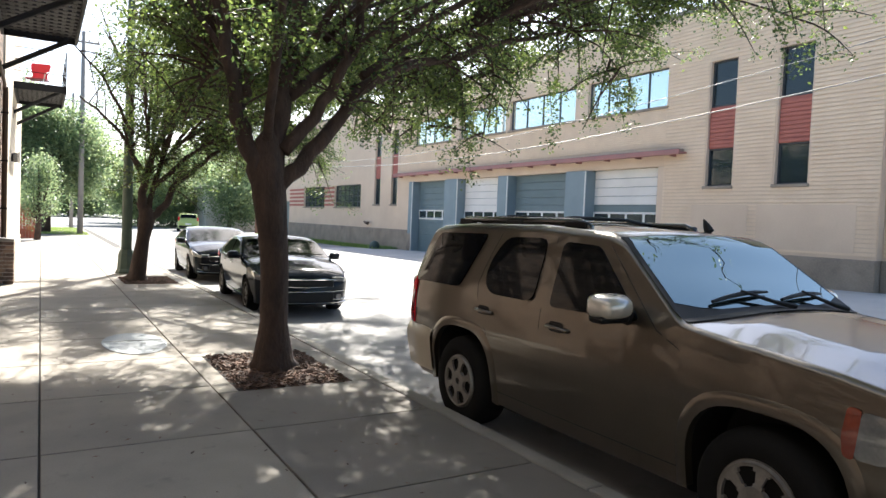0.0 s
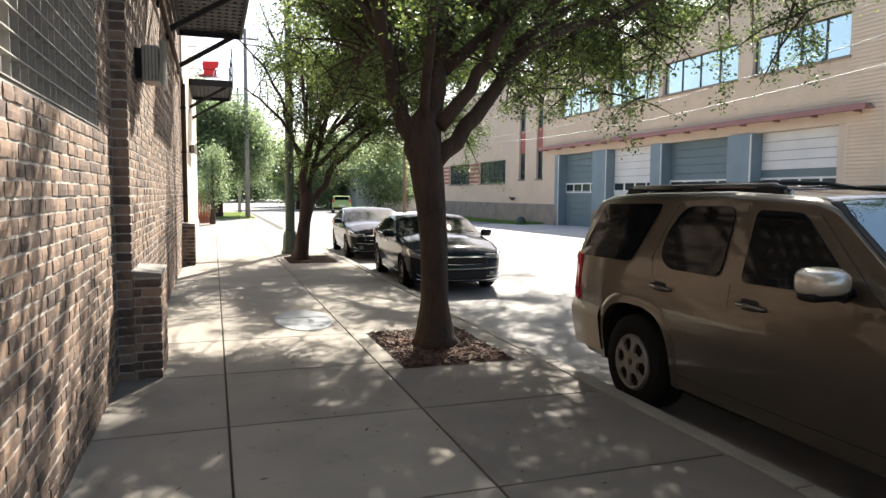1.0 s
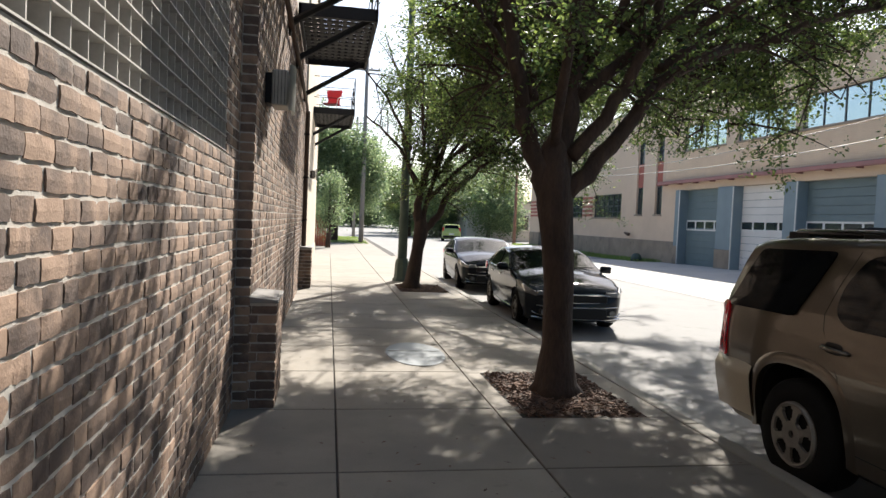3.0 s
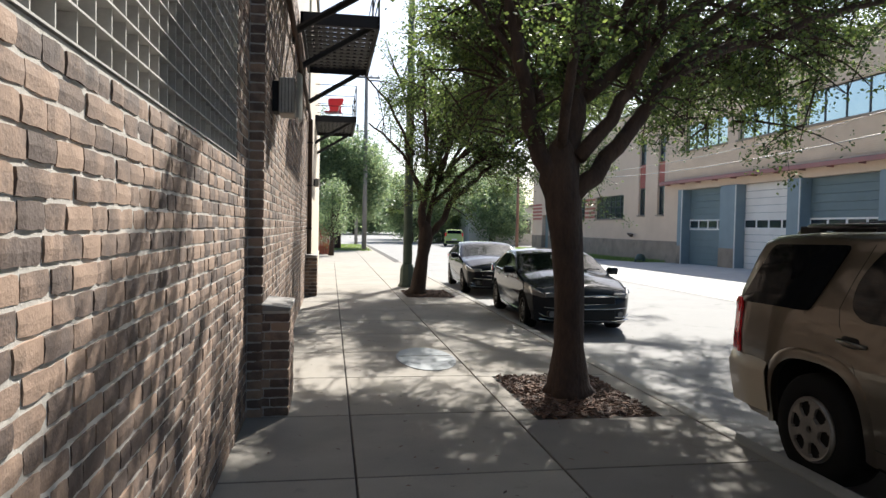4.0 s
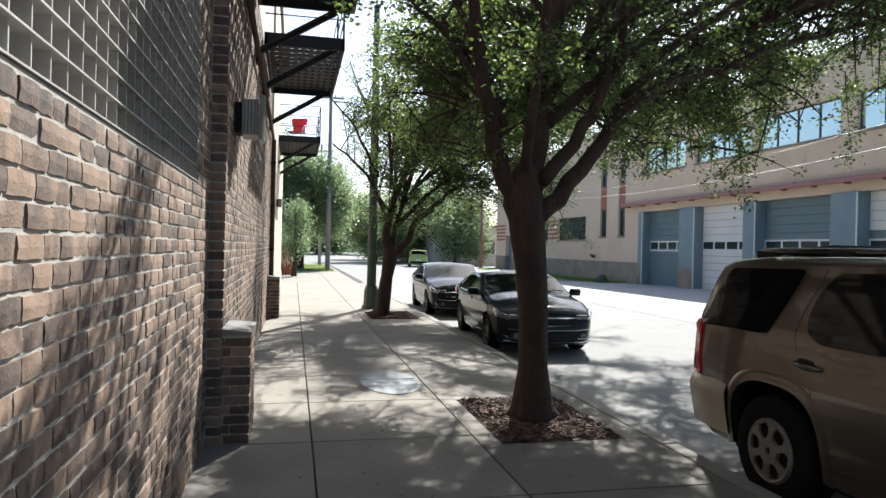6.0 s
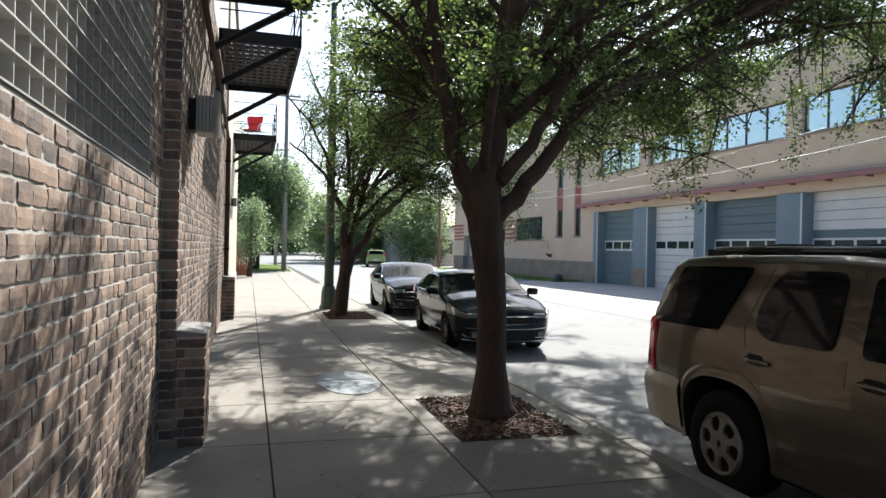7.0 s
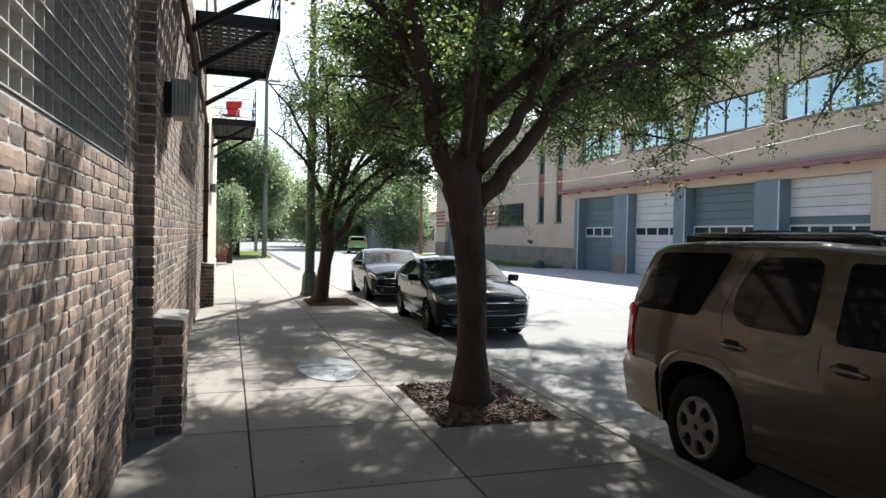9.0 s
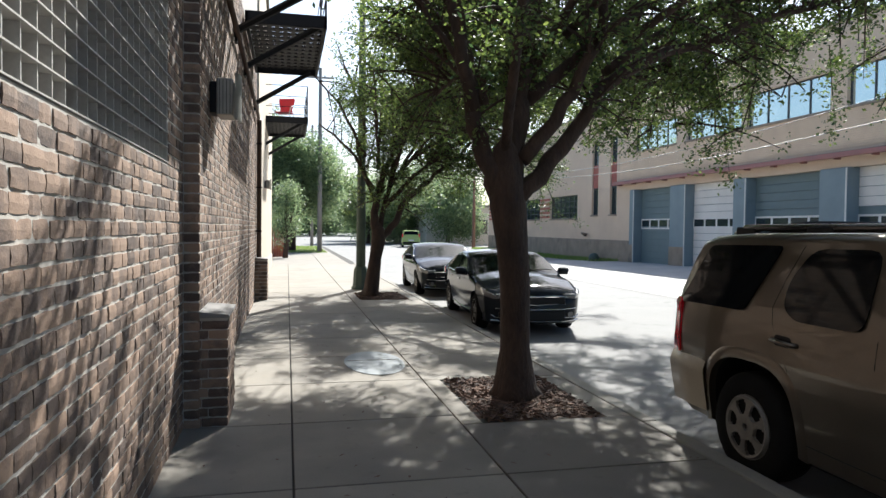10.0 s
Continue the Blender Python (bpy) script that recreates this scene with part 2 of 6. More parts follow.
def box(bm, x0, x1, y0, y1, z0, z1, bevel=0.0):
    vs = [bm.verts.new((x, y, z)) for z in (z0, z1) for y in (y0, y1) for x in (x0, x1)]
    fs = [bm.faces.new([vs[i] for i in f]) for f in ((0, 2, 3, 1), (4, 5, 7, 6), (0, 1, 5, 4), (2, 6, 7, 3), (0, 4, 6, 2), (1, 3, 7, 5))]
    if bevel:
        es = list({e for f in fs for e in f.edges})
        bmesh.ops.bevel(bm, geom=es, offset=bevel, segments=2, affect="EDGES", profile=0.5)
    return bm


def boxed(x0, x1, y0, y1, z0, z1, bevel=0.0):
    return box(bmesh.new(), x0, x1, y0, y1, z0, z1, bevel)


def ring(centre, axis, r, n, squash=1.0):
    axis = Vector(axis).normalized()
    side = axis.orthogonal().normalized() if abs(axis.z) < 0.9 else Vector((1, 0, 0))
    side = (side - axis * side.dot(axis)).normalized()
    up = axis.cross(side)
    return [Vector(centre) + side * (r * math.cos(2 * math.pi * i / n)) + up * (r * squash * math.sin(2 * math.pi * i / n)) for i in range(n)]


def tube(bm, pts, radii, n=8, caps=True):
    """A round tube along the points, with a radius at each."""
    pts = [Vector(p) for p in pts]
    radii = radii if isinstance(radii, (list, tuple)) else [radii] * len(pts)
    rows, side = [], None
    for i, p in enumerate(pts):
        d = (pts[min(i + 1, len(pts) - 1)] - pts[max(i - 1, 0)]).normalized()
        side = d.orthogonal().normalized() if side is None else (side - d * side.dot(d)).normalized()
        up = d.cross(side)
        rows.append([bm.verts.new(p + side * (radii[i] * math.cos(2 * math.pi * k / n)) + up * (radii[i] * math.sin(2 * math.pi * k / n))) for k in range(n)])
    for a, b in zip(rows, rows[1:]):
        for k in range(n):
            bm.faces.new((a[k], a[(k + 1) % n], b[(k + 1) % n], b[k]))
    if caps:
        bm.faces.new(list(reversed(rows[0])))
        bm.faces.new(rows[-1])
    return bm


def lathe(bm, profile, axis="x", n=32, centre=(0, 0, 0)):
    """Turns (radius, along) pairs round an axis through centre."""
    rows = []
    for r, a in profile:
        row = []
        for k in range(n):
            c, s = r * math.cos(2 * math.pi * k / n), r * math.sin(2 * math.pi * k / n)
            v = {"x": (a, c, s), "y": (c, a, s), "z": (c, s, a)}[axis]
            row.append(bm.verts.new(Vector(v) + Vector(centre)))
        rows.append(row)
    for a, b in zip(rows, rows[1:]):
        for k in range(n):
            bm.faces.new((a[k], a[(k + 1) % n], b[(k + 1) % n], b[k]))
    bm.faces.new(rows[0])
    bm.faces.new(rows[-1])
    return bm


# ---- ground, road and pavement ----
def ground_height(x, y):
    """The road lies a kerb's height below the pavement and rises to the garage apron."""
    s = min(1, max(0, (x - 9.5) / 8.0))
    s = s * s * (3 - 2 * s)
    far = min(1, max(0, (y - 60) / 60))
    return -0.15 + s * (0.15 + max(-0.1, min(0.42, (33 - y) * 0.0135))) * (1 - far)


def build_ground():
    xs = [-900, -300, -120, -60, -30, -12, -4, 0, 3.5] + [5 + i for i in range(16)] + [24, 30, 45, 80, 200, 900]
    ys = [-900, -200, -60, -30] + [-20 + 4 * i for i in range(26)] + [100, 130, 180, 300, 900, 2500]
    verts = [(x, y, ground_height(x, y) if x > 3.6 else -0.155) for y in ys for x in xs]
    w = len(xs)
    faces = [(j * w + i, j * w + i + 1, (j + 1) * w + i + 1, (j + 1) * w + i) for j in range(len(ys) - 1) for i in range(w - 1)]
    tagged(raw("ground", verts, faces, M["asphalt"], smooth=True), "worn grey asphalt street reaching the distance", "ground", kind="structure")


build_ground()

KERB = 3.60
JOINTS = [4.51 + 1.475 * k for k in range(-9, 19)]
pavement = thing("pavement", 0, 0, 0, "grey concrete slab pavement beside the brick wall", "pavement", kind="structure")
part("bed", boxed(-0.6, KERB - 0.02, -9.5, 60, -0.17, -0.02), M["joint"], pavement)


def slab(x0, x1, y0, y1, parent, mat="concrete", top=0.0, gap=0.007):
    return part("slab", boxed(x0 + gap, x1 - gap, y0 + gap, y1 - gap, -0.1, top, 0.006), M[mat], parent)


# the first pit is for the unseen tree behind the camera
PITS = ((-4.45, -2.75), (5.70, 7.40), (15.75, 17.45))
for a, b in zip(JOINTS, JOINTS[1:]):
    slab(-0.46, 0.44, a, b, pavement)
    slab(0.44, 1.86, a, b, pavement)
cuts = sorted([JOINTS[0], 1.56, 3.035, 4.51, 8.935, 11.885, 14.3, 20.4, 23.4, 26.4, 30, JOINTS[-1]] + [v for p in PITS for v in p])
for a, b in zip(cuts, cuts[1:]):
    if (a, b) in PITS:
        slab(1.86, 2.05, a, b, pavement, gap=0.003)
        slab(3.20, 3.44, a, b, pavement, gap=0.003)
    else:
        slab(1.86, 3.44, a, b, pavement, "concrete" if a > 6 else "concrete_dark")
for k in range(14):
    y0 = -9.5 + 3 * k
    part("kerb_stone", boxed(3.448, KERB, y0 + 0.004, y0 + 2.996, -0.3, 0.004, 0.018), M["kerb"], pavement)
# the wide sunlit pavement and drive beyond the brick building
for a, b in ((JOINTS[-1], 36), (36, 42), (42, 50), (50, 60)):
    slab(-0.46, 1.9, a, b, pavement)
    slab(1.9, 3.2, a, b, pavement)


def mulch_pit(y0, y1):
    x0, x1 = 2.05, 3.20
    pit = thing("tree_pit", (x0 + x1) / 2, (y0 + y1) / 2, -0.02, "square tree pit filled with brown bark mulch", "tree pit", "tree pits", "structure")
    bm = bmesh.new()
    n = 14
    grid = [[bm.verts.new((x0 + 0.004 + (x1 - x0 - 0.008) * i / n - (x0 + x1) / 2, y0 + 0.004 + (y1 - y0 - 0.008) * j / n - (y0 + y1) / 2, 0.0 + 0.03 * noise.noise((i * 0.6, j * 0.6, y0)) + 0.03 * math.sin(math.pi * i / n) * math.sin(math.pi * j / n))) for i in range(n + 1)] for j in range(n + 1)]
    for j in range(n):
        for i in range(n):
            bm.faces.new((grid[j][i], grid[j][i + 1], grid[j + 1][i + 1], grid[j + 1][i]))
    part("soil", bm, M["mulch"], pit, smooth=True)
    rnd = random.Random(int(y0 * 10))
    verts, faces = [], []
    for _ in range(1600):
        c = Vector((rnd.uniform(x0 + 0.03, x1 - 0.03) - (x0 + x1) / 2, rnd.uniform(y0 + 0.03, y1 - 0.03) - (y0 + y1) / 2, 0.02 + rnd.uniform(0, 0.025)))
        q = Euler((rnd.uniform(-0.5, 0.5), rnd.uniform(-0.5, 0.5), rnd.uniform(0, 6.28))).to_matrix()
        l, w, h = rnd.uniform(0.012, 0.045), rnd.uniform(0.005, 0.014), rnd.uniform(0.002, 0.006)
        k = len(verts)
        verts += [c + q @ Vector((sx * l, sy * w, sz * h)) for sz in (-1, 1) for sy in (-1, 1) for sx in (-1, 1)]
        faces += [tuple(k + i for i in f) for f in ((0, 2, 3, 1), (4, 5, 7, 6), (0, 1, 5, 4), (2, 6, 7, 3), (0, 4, 6, 2), (1, 3, 7, 5))]
    tagged(raw("bark_chips", verts, faces, M["mulch"], pit), kind="stuff")


for p in PITS:
    mulch_pit(*p)

# pale patch in the pavement, stretched long to fit the camera's view
cover = thing("pale_patch", 1.45, 8.45, 0.004, "pale blue-grey oval patch on the concrete", "utility cover", kind="structure")
bm = bmesh.new()
lathe(bm, [(0.43, 0.0), (0.43, 0.004), (0.40, 0.006)], "z", 40)
bmesh.ops.scale(bm, vec=(0.85, 1.7, 1), verts=bm.verts)
part("patch_disc", bm, M["patch"], cover)
part("seam", boxed(-0.33, 0.33, 0.12, 0.14, 0.006, 0.008), M["joint"], cover)


# ---- brick building on the near side ----
WALL = -0.43
FAR_WALL = -0.31
LAT_Y1, LAT_Z0 = 5.27, 2.11
COURSE, LENGTH = 0.081, 0.2


def brick_mesh(l, h, d, seed):
    """A tumbled brick: an uneven front with worn, ragged edges."""
    rnd = random.Random(seed)
    bm = bmesh.new()
    ny, nz = 5, 3
    front = []
    for j in range(nz):
        row = []
        for i in range(ny):
            edge = i in (0, ny - 1) or j in (0, nz - 1)
            corner = i in (0, ny - 1) and j in (0, nz - 1)
            wear = 0.004 if corner else 0.002 if edge else 0.0
            y = -l / 2 + l * i / (ny - 1) + (rnd.uniform(-0.004, 0.004) if edge else rnd.uniform(-0.008, 0.008))
            z = -h / 2 + h * j / (nz - 1) + rnd.uniform(-0.003, 0.003)
            if corner:
                y, z = y * 0.985, z * 0.96
            row.append(bm.verts.new((-wear + rnd.uniform(-0.0015, 0.0012), y, z)))
        front.append(row)
    for a, b in zip(front, front[1:]):
        for i in range(ny - 1):
            bm.faces.new((a[i], a[i + 1], b[i + 1], b[i]))
    rim = front[0] + [r[-1] for r in front[1:]] + list(reversed(front[-1][:-1])) + [front[j][0] for j in range(nz - 2, 0, -1)]
    back = [bm.verts.new((-d, v.co.y * 0.99, v.co.z * 0.98)) for v in rim]
    for i in range(len(rim)):
        k = (i + 1) % len(rim)
        bm.faces.new((rim[i], back[i], back[k], rim[k]))
    me = bpy.data.meshes.new("brick")
    bmesh.ops.recalc_face_normals(bm, faces=bm.faces)
    bm.to_mesh(me)
    bm.free()
    return me


wall = thing("wall_west", 0, 0, 0, "brown brick building wall with pale mortar and a grey block screen", "wall", kind="structure")
for x1, y0, y1, z0, z1 in ((WALL, -9.5, 6.0, -0.2, LAT_Z0 - 0.002), (WALL, LAT_Y1, 6.0, LAT_Z0 - 0.002, 9), (WALL, -9.5, LAT_Y1, 4.8, 9), (FAR_WALL, 6.0, 16.8, -0.2, 9)):
    part("mortar_bed", boxed(WALL - 0.35, x1 - 0.0075, y0, y1, z0, z1), M["mortar"], wall)
# near-black sheet paints the shade seen deep in the screen's cells
part("screen_shade_back", boxed(WALL - 0.34, WALL - 0.11, -9.5, LAT_Y1, LAT_Z0, 4.8), M["dark"], wall)

STYLES = [brick_mesh(LENGTH - 0.006, COURSE - 0.0145, 0.05, s) for s in range(8)]
for me in STYLES:
    me.materials.append(M["brick"])
TEMPLATES = [(np.array([v.co[:] for v in me.vertices]), [tuple(p.vertices) for p in me.polygons]) for me in STYLES]


class Joined:
    """Gathers many small pieces into one mesh."""

    def __init__(self):
        self.verts, self.faces, self.count = [], [], 0

    def add(self, template, place, squeeze=1.0, turn=False):
        co, faces = template
        c = co.copy()
        c[:, 1] *= squeeze
        if turn:
            c = np.stack([c[:, 1], -c[:, 0], c[:, 2]], 1)
        self.verts.append(c + np.array(place))
        self.faces += [tuple(i + self.count for i in f) for f in faces]
        self.count += len(co)

    def done(self, name, material, parent, label=""):
        ob = raw(name, np.concatenate(self.verts).tolist(), self.faces, material, parent, label)
        return tagged(ob, kind="stuff")


def build_bricks():
    rnd = random.Random(7)
    rest = Joined()
    for row in range(110):
        z = COURSE * (row + 0.5) - 0.01
        for x, y0, y1 in ((WALL, -2.0, 5.99), (FAR_WALL, 6.02, 16.75)):
            if y1 > 10 and z > 5.2:
                continue
            y = y0 - rnd.uniform(0.02, 0.12)
            while y < y1:
                step = rnd.choice((0.115, 0.14, 0.15, 0.165, 0.195))
                a, b = max(y, y0), min(y + step, y1)
                y += step
                if x == WALL and z > LAT_Z0 - 0.03:
                    a = max(a, LAT_Y1 + 0.005)
                if b - a < 0.04 or (x == WALL and b < -0.5 and z > 1.2):
                    continue
                place = (x + rnd.uniform(-0.004, 0.003), (a + b) / 2 + rnd.uniform(-0.003, 0.003), z + rnd.uniform(-0.002, 0.002))
                k = rnd.randrange(8)
                if x == WALL and 1.9 < place[1] < 4.0 and 0.35 < z < 2.1:
                    ob = new("brick", STYLES[k])
                    ob.parent = wall
                    ob.location = place
                    ob.scale.y = (b - a) / LENGTH
                else:
                    rest.add(TEMPLATES[k], place, (b - a) / LENGTH)
    rest.done("brickwork", M["brick_far"], wall)


def build_pier(x0, x1, y0, y1, h, name, label):
    """A low brick pier against the wall, with a sloped cap."""
    pier = thing(name, (x0 + x1) / 2, y0, 0, label, "pier", "brick piers", "structure")
    cx = (x0 + x1) / 2
    hw, d = (x1 - x0) / 2, y1 - y0
    part("core", boxed(-hw + 0.01, hw - 0.012, 0.012, d - 0.012, -0.05, h - 0.01), M["mortar"], pier)
    rnd = random.Random(int(y0))
    j = Joined()
    rows = int(h / COURSE)
    for row in range(rows):
        z = COURSE * (row + 0.5)
        for a, b in ([(-hw, 0.0), (0.0, hw)] if row % 2 else [(-hw, -hw / 3), (-hw / 3, hw)]):
            j.add(TEMPLATES[rnd.randrange(8)], ((a + b) / 2, rnd.uniform(-0.003, 0.002), z), (b - a) / LENGTH, True)
        y = 0.1 if row % 2 else 0.0
        while y < d - 0.03:
            e = min(y + LENGTH, d)
            j.add(TEMPLATES[rnd.randrange(8)], (hw + rnd.uniform(-0.003, 0.002), (y + e) / 2, z), (e - y) / LENGTH)
            y = e
    ob = j.done("brickwork", M["brick_far"], pier)
    bm = boxed(-hw - 0.004, hw + 0.006, -0.006, d + 0.006, h - 0.012, h + 0.018, 0.006)
    for v in bm.verts:
        if v.co.z > h:
            v.co.z += 0.03 * (hw - v.co.x) / (2 * hw)
    part("cap", bm, M["roof"], pier, "weathered sloped grey-brown capstone")


build_pier(-0.40, -0.08, 6.0, 6.75, 0.92, "brick_pier", "low brown brick pier against the wall base")
build_pier(-0.33, -0.04, 15.95, 16.7, 0.92, "brick_pier", "low brown brick pier under a brown downpipe")

# brick return where the wall steps forward
returned = Joined()
rr = random.Random(3)
for row in range(110):
    z = COURSE * (row + 0.5) - 0.01
    returned.add(TEMPLATES[rr.randrange(8)], ((WALL + FAR_WALL) / 2 + 0.002, 5.99 + rr.uniform(-0.002, 0.002), z), (FAR_WALL - WALL + 0.008) / LENGTH, True)
returned.done("corner_bricks", M["brick_far"], wall)


def build_screen():
    screen = thing("block_screen", WALL, 0, 0, "grey egg-crate block screen above the brick wall", "screen", kind="structure")
    n = int((LAT_Y1 + 1.5) / 0.149)
    for k in range(n + 1):
        y = LAT_Y1 - 0.008 - 0.149 * k
        part("fin", boxed(-0.1, -0.012, y - 0.004, y + 0.004, LAT_Z0, 4.8), M["screen"], screen)
    for k in range(27):
        z = LAT_Z0 + 0.006 + 0.102 * k
        part("rail", boxed(-0.1, 0.0, -1.6, LAT_Y1, z - 0.0035, z + 0.0035), M["screen"], screen)


build_screen()

# downpipe and its long run
pipe = thing("downpipe", FAR_WALL, 16.3, 0.95, "brown rusty pipe running along and down the brick wall", "pipe")
part("run", tube(bmesh.new(), [(0.06, -9.5, 3.25), (0.06, -0.35, 3.2), (0.06, -0.1, 3.12)], 0.035, 8), M["rust_pipe"], pipe, smooth=True)
part("drop", tube(bmesh.new(), [(0.07, -0.12, 3.15), (0.07, 0, 3.0), (0.07, 0, 0.0)], 0.055, 10), M["rust_pipe"], pipe, smooth=True)
for z in (0.6, 1.6, 2.6):
    part("strap", boxed(-0.005, 0.13, -0.065, 0.065, z, z + 0.03), M["iron"], pipe)


def wall_light(x, y, z, s=1.0):
    """A boxy up-and-down wall light: ribbed housing and a curved face plate."""
    lamp = thing("wall_light", x, y, z, "grey ribbed metal wall light fixed to the brick wall", "wall light", "wall lights")
    part("bracket", boxed(0, 0.06 * s, -0.09 * s, 0.09 * s, 0.03 * s, 0.26 * s, 0.005), M["iron"], lamp)
    part("housing", boxed(0.05 * s, 0.168 * s, -0.13 * s, 0.13 * s, 0.01 * s, 0.28 * s, 0.012), M["bronze"], lamp, "bronze-grey box housing")
    # raised near-black strips paint the shade of grooves in the housing
    for k in range(4):
        part("groove_shade_strip", boxed((0.07 + 0.025 * k) * s, (0.074 + 0.025 * k) * s, -0.133 * s, 0.133 * s, 0.02 * s, 0.27 * s), M["iron"], lamp)
    bm = bmesh.new()
    rows = []
    for zz in (-0.02, 0.32):
        rows.append([bm.verts.new(((0.165 + 0.055 * math.cos(a)) * s, 0.15 * math.sin(a) / math.sin(1.25) * s, zz * s)) for a in [-1.25 + 2.5 * i / 12 for i in range(13)]])
    for i in range(12):
        bm.faces.new((rows[0][i], rows[0][i + 1], rows[1][i + 1], rows[1][i]))
    bmesh.ops.solidify(bm, geom=bm.faces[:], thickness=0.012)
    part("face_plate", bm, M["fixture"], lamp, "curved brushed metal face plate", smooth=False)
    return lamp


wall_light(FAR_WALL, 6.85, 2.68, 1.25)

# cream rendered building beyond
cream = thing("wall_cream", -0.27, 16.8, 0, "cream rendered two-storey building wall in full sun", "wall", kind="structure")
part("render_wall", boxed(-6, 0, 0, 14, -0.2, 8.6), M["stucco"], cream)
part("coping", boxed(-6, 0.08, -0.02, 14.05, 8.6, 8.75, 0.02), M["kerb"], cream)
part("plinth", boxed(-0.1, 0.03, 0.02, 13.98, -0.2, 0.5, 0.01), M["stucco"], cream)
part("block", boxed(-12, WALL - 0.36, -9.5, 16.75, -0.2, 9), M["mortar"], wall, "plain inner mass of the brick building")
part("coping", boxed(-12, FAR_WALL + 0.05, -9.5, 16.78, 9.0, 9.15, 0.02), M["kerb"], wall)
lamp2 = wall_light(-0.27, 20.8, 2.78, 0.9)


def balcony(y0, y1, z, name="fire_escape", chair=False):
    """A black iron balcony on diagonal struts, with a slotted deck and a thin railing."""
    w = 1.28
    fe = thing(name, -0.29, y0, z, "black iron fire escape balcony with slotted deck on struts", "balcony", "fire escape balconies")
    d = y1 - y0
    for x in (0.01, w - 0.03):
        part("side_beam", boxed(x, x + 0.05, 0, d, -0.1, 0.1, 0.004), M["iron"], fe)
    for y in (0.0, d - 0.05):
        part("end_beam", boxed(0.01, w + 0.02, y, y + 0.05, -0.1, 0.1, 0.004), M["iron"], fe)
    n = int(d / 0.26)
    for k in range(n):
        y = 0.05 + (d - 0.1) * k / n
        bm = boxed(0.05, w - 0.03, y, y + 0.15, 0.0, 0.03)
        part("deck_slat", bm, M["iron"], fe)
        bm = bmesh.new()
        for i in range(9):
            box(bm, 0.08 + i * 0.13, 0.15 + i * 0.13, y + 0.15, y + (d - 0.1) / n, 0.005, 0.02)
        tagged(part("grating", bm, M["iron"], fe), kind="stuff")
    for y in (0.25, d - 0.03):
        part("strut", tube(bmesh.new(), [(0.0, y, -0.75), (w - 0.1, y, -0.02)], 0.05, 6), M["iron"], fe)
        part("strut_plate", boxed(-0.01, 0.03, y - 0.07, y + 0.07, -0.9, -0.62), M["iron"], fe)
    for y in (0.02, d / 2, d - 0.02):
        part("post", tube(bmesh.new(), [(w, y, 0.0), (w, y, 1.05)], 0.018, 6), M["iron"], fe)
    for zz in (0.4, 0.72, 1.05):
        part("rail", tube(bmesh.new(), [(0.02, 0, zz), (w, 0, zz), (w, d, zz), (0.02, d, zz)], 0.011, 6), M["iron"], fe)
    return fe


balcony(5.9, 9.6, 5.0)
balcony(11.4, 15.0, 5.0)
balcony(21.7, 25.1, 4.98)


def patio_chair(x, y, z):
    ch = thing("patio_chair", x, y, z, "red moulded patio chair on the iron balcony", "chair", turn=-20)
    part("seat", boxed(-0.25, 0.25, -0.22, 0.25, 0.38, 0.42, 0.015), M["red"], ch)
    bm = bmesh.new()
    rows = []
    for zz, hw in ((0.40, 0.23), (0.55, 0.20), (0.70, 0.25), (0.85, 0.28), (0.92, 0.24)):
        rows.append([bm.verts.new((hw * (i / 4 - 1), 0.22 + 0.16 * (zz - 0.4) - 0.04 * abs(i / 4 - 1) ** 2, zz)) for i in range(9)])
    for a, b in zip(rows, rows[1:]):
        for i in range(8):
            bm.faces.new((a[i], a[i + 1], b[i + 1], b[i]))
    bmesh.ops.solidify(bm, geom=bm.faces[:], thickness=0.02)
    part("backrest", bm, M["red"], ch)
    for sx in (-1, 1):
        part("arm", tube(bmesh.new(), [(sx * 0.27, 0.24, 0.62), (sx * 0.31, 0.0, 0.63), (sx * 0.29, -0.2, 0.55), (sx * 0.26, -0.2, 0.4)], 0.016, 6), M["white_paint"], ch)
        for sy in (-0.2, 0.22):
            part("leg", tube(bmesh.new(), [(sx * 0.24, sy, 0.4), (sx * 0.28, sy * 1.15, 0.0)], 0.015, 6), M["white_paint"], ch)


patio_chair(0.28, 23.1, 5.012)


# ---- garage building across the street ----
GX = 18.3
G_TOP = 8.7
DOORS = ((29.2, 32.6, "grey"), (24.5, 27.9, "white"), (19.9, 23.7, "grey"), (15.35, 18.7, "mixed"))
HEAD = 3.85


def wall_with_holes(x0, x1, ya, yb, za, zb, holes):
    """Boxes that fill a wall but for the holes (y0, y1, z0, z1)."""
    blocks = []
    ys = sorted({ya, yb, *[v for h in holes for v in h[:2]]})
    for a, b in zip(ys, ys[1:]):
        mid = (a + b) / 2
        z = za
        for h in sorted((h for h in holes if h[0] < mid < h[1]), key=lambda h: h[2]):
            if h[2] > z:
                blocks.append(boxed(x0, x1, a, b, z, h[2]))
            z = max(z, h[3])
        if z < zb:
            blocks.append(boxed(x0, x1, a, b, z, zb))
    return blocks


garage = thing("garage_building", GX, 20, 0, "two-storey tan brick garage building with blue-grey door bays", "building")


def gpart(name, bm, mat, parent=None, label="", smooth=False):
    """A part of the garage, given in the place's own coordinates."""
    bmesh.ops.translate(bm, vec=(-GX, -20, 0), verts=bm.verts)
    return part(name, bm, M[mat], parent or garage, label, smooth)


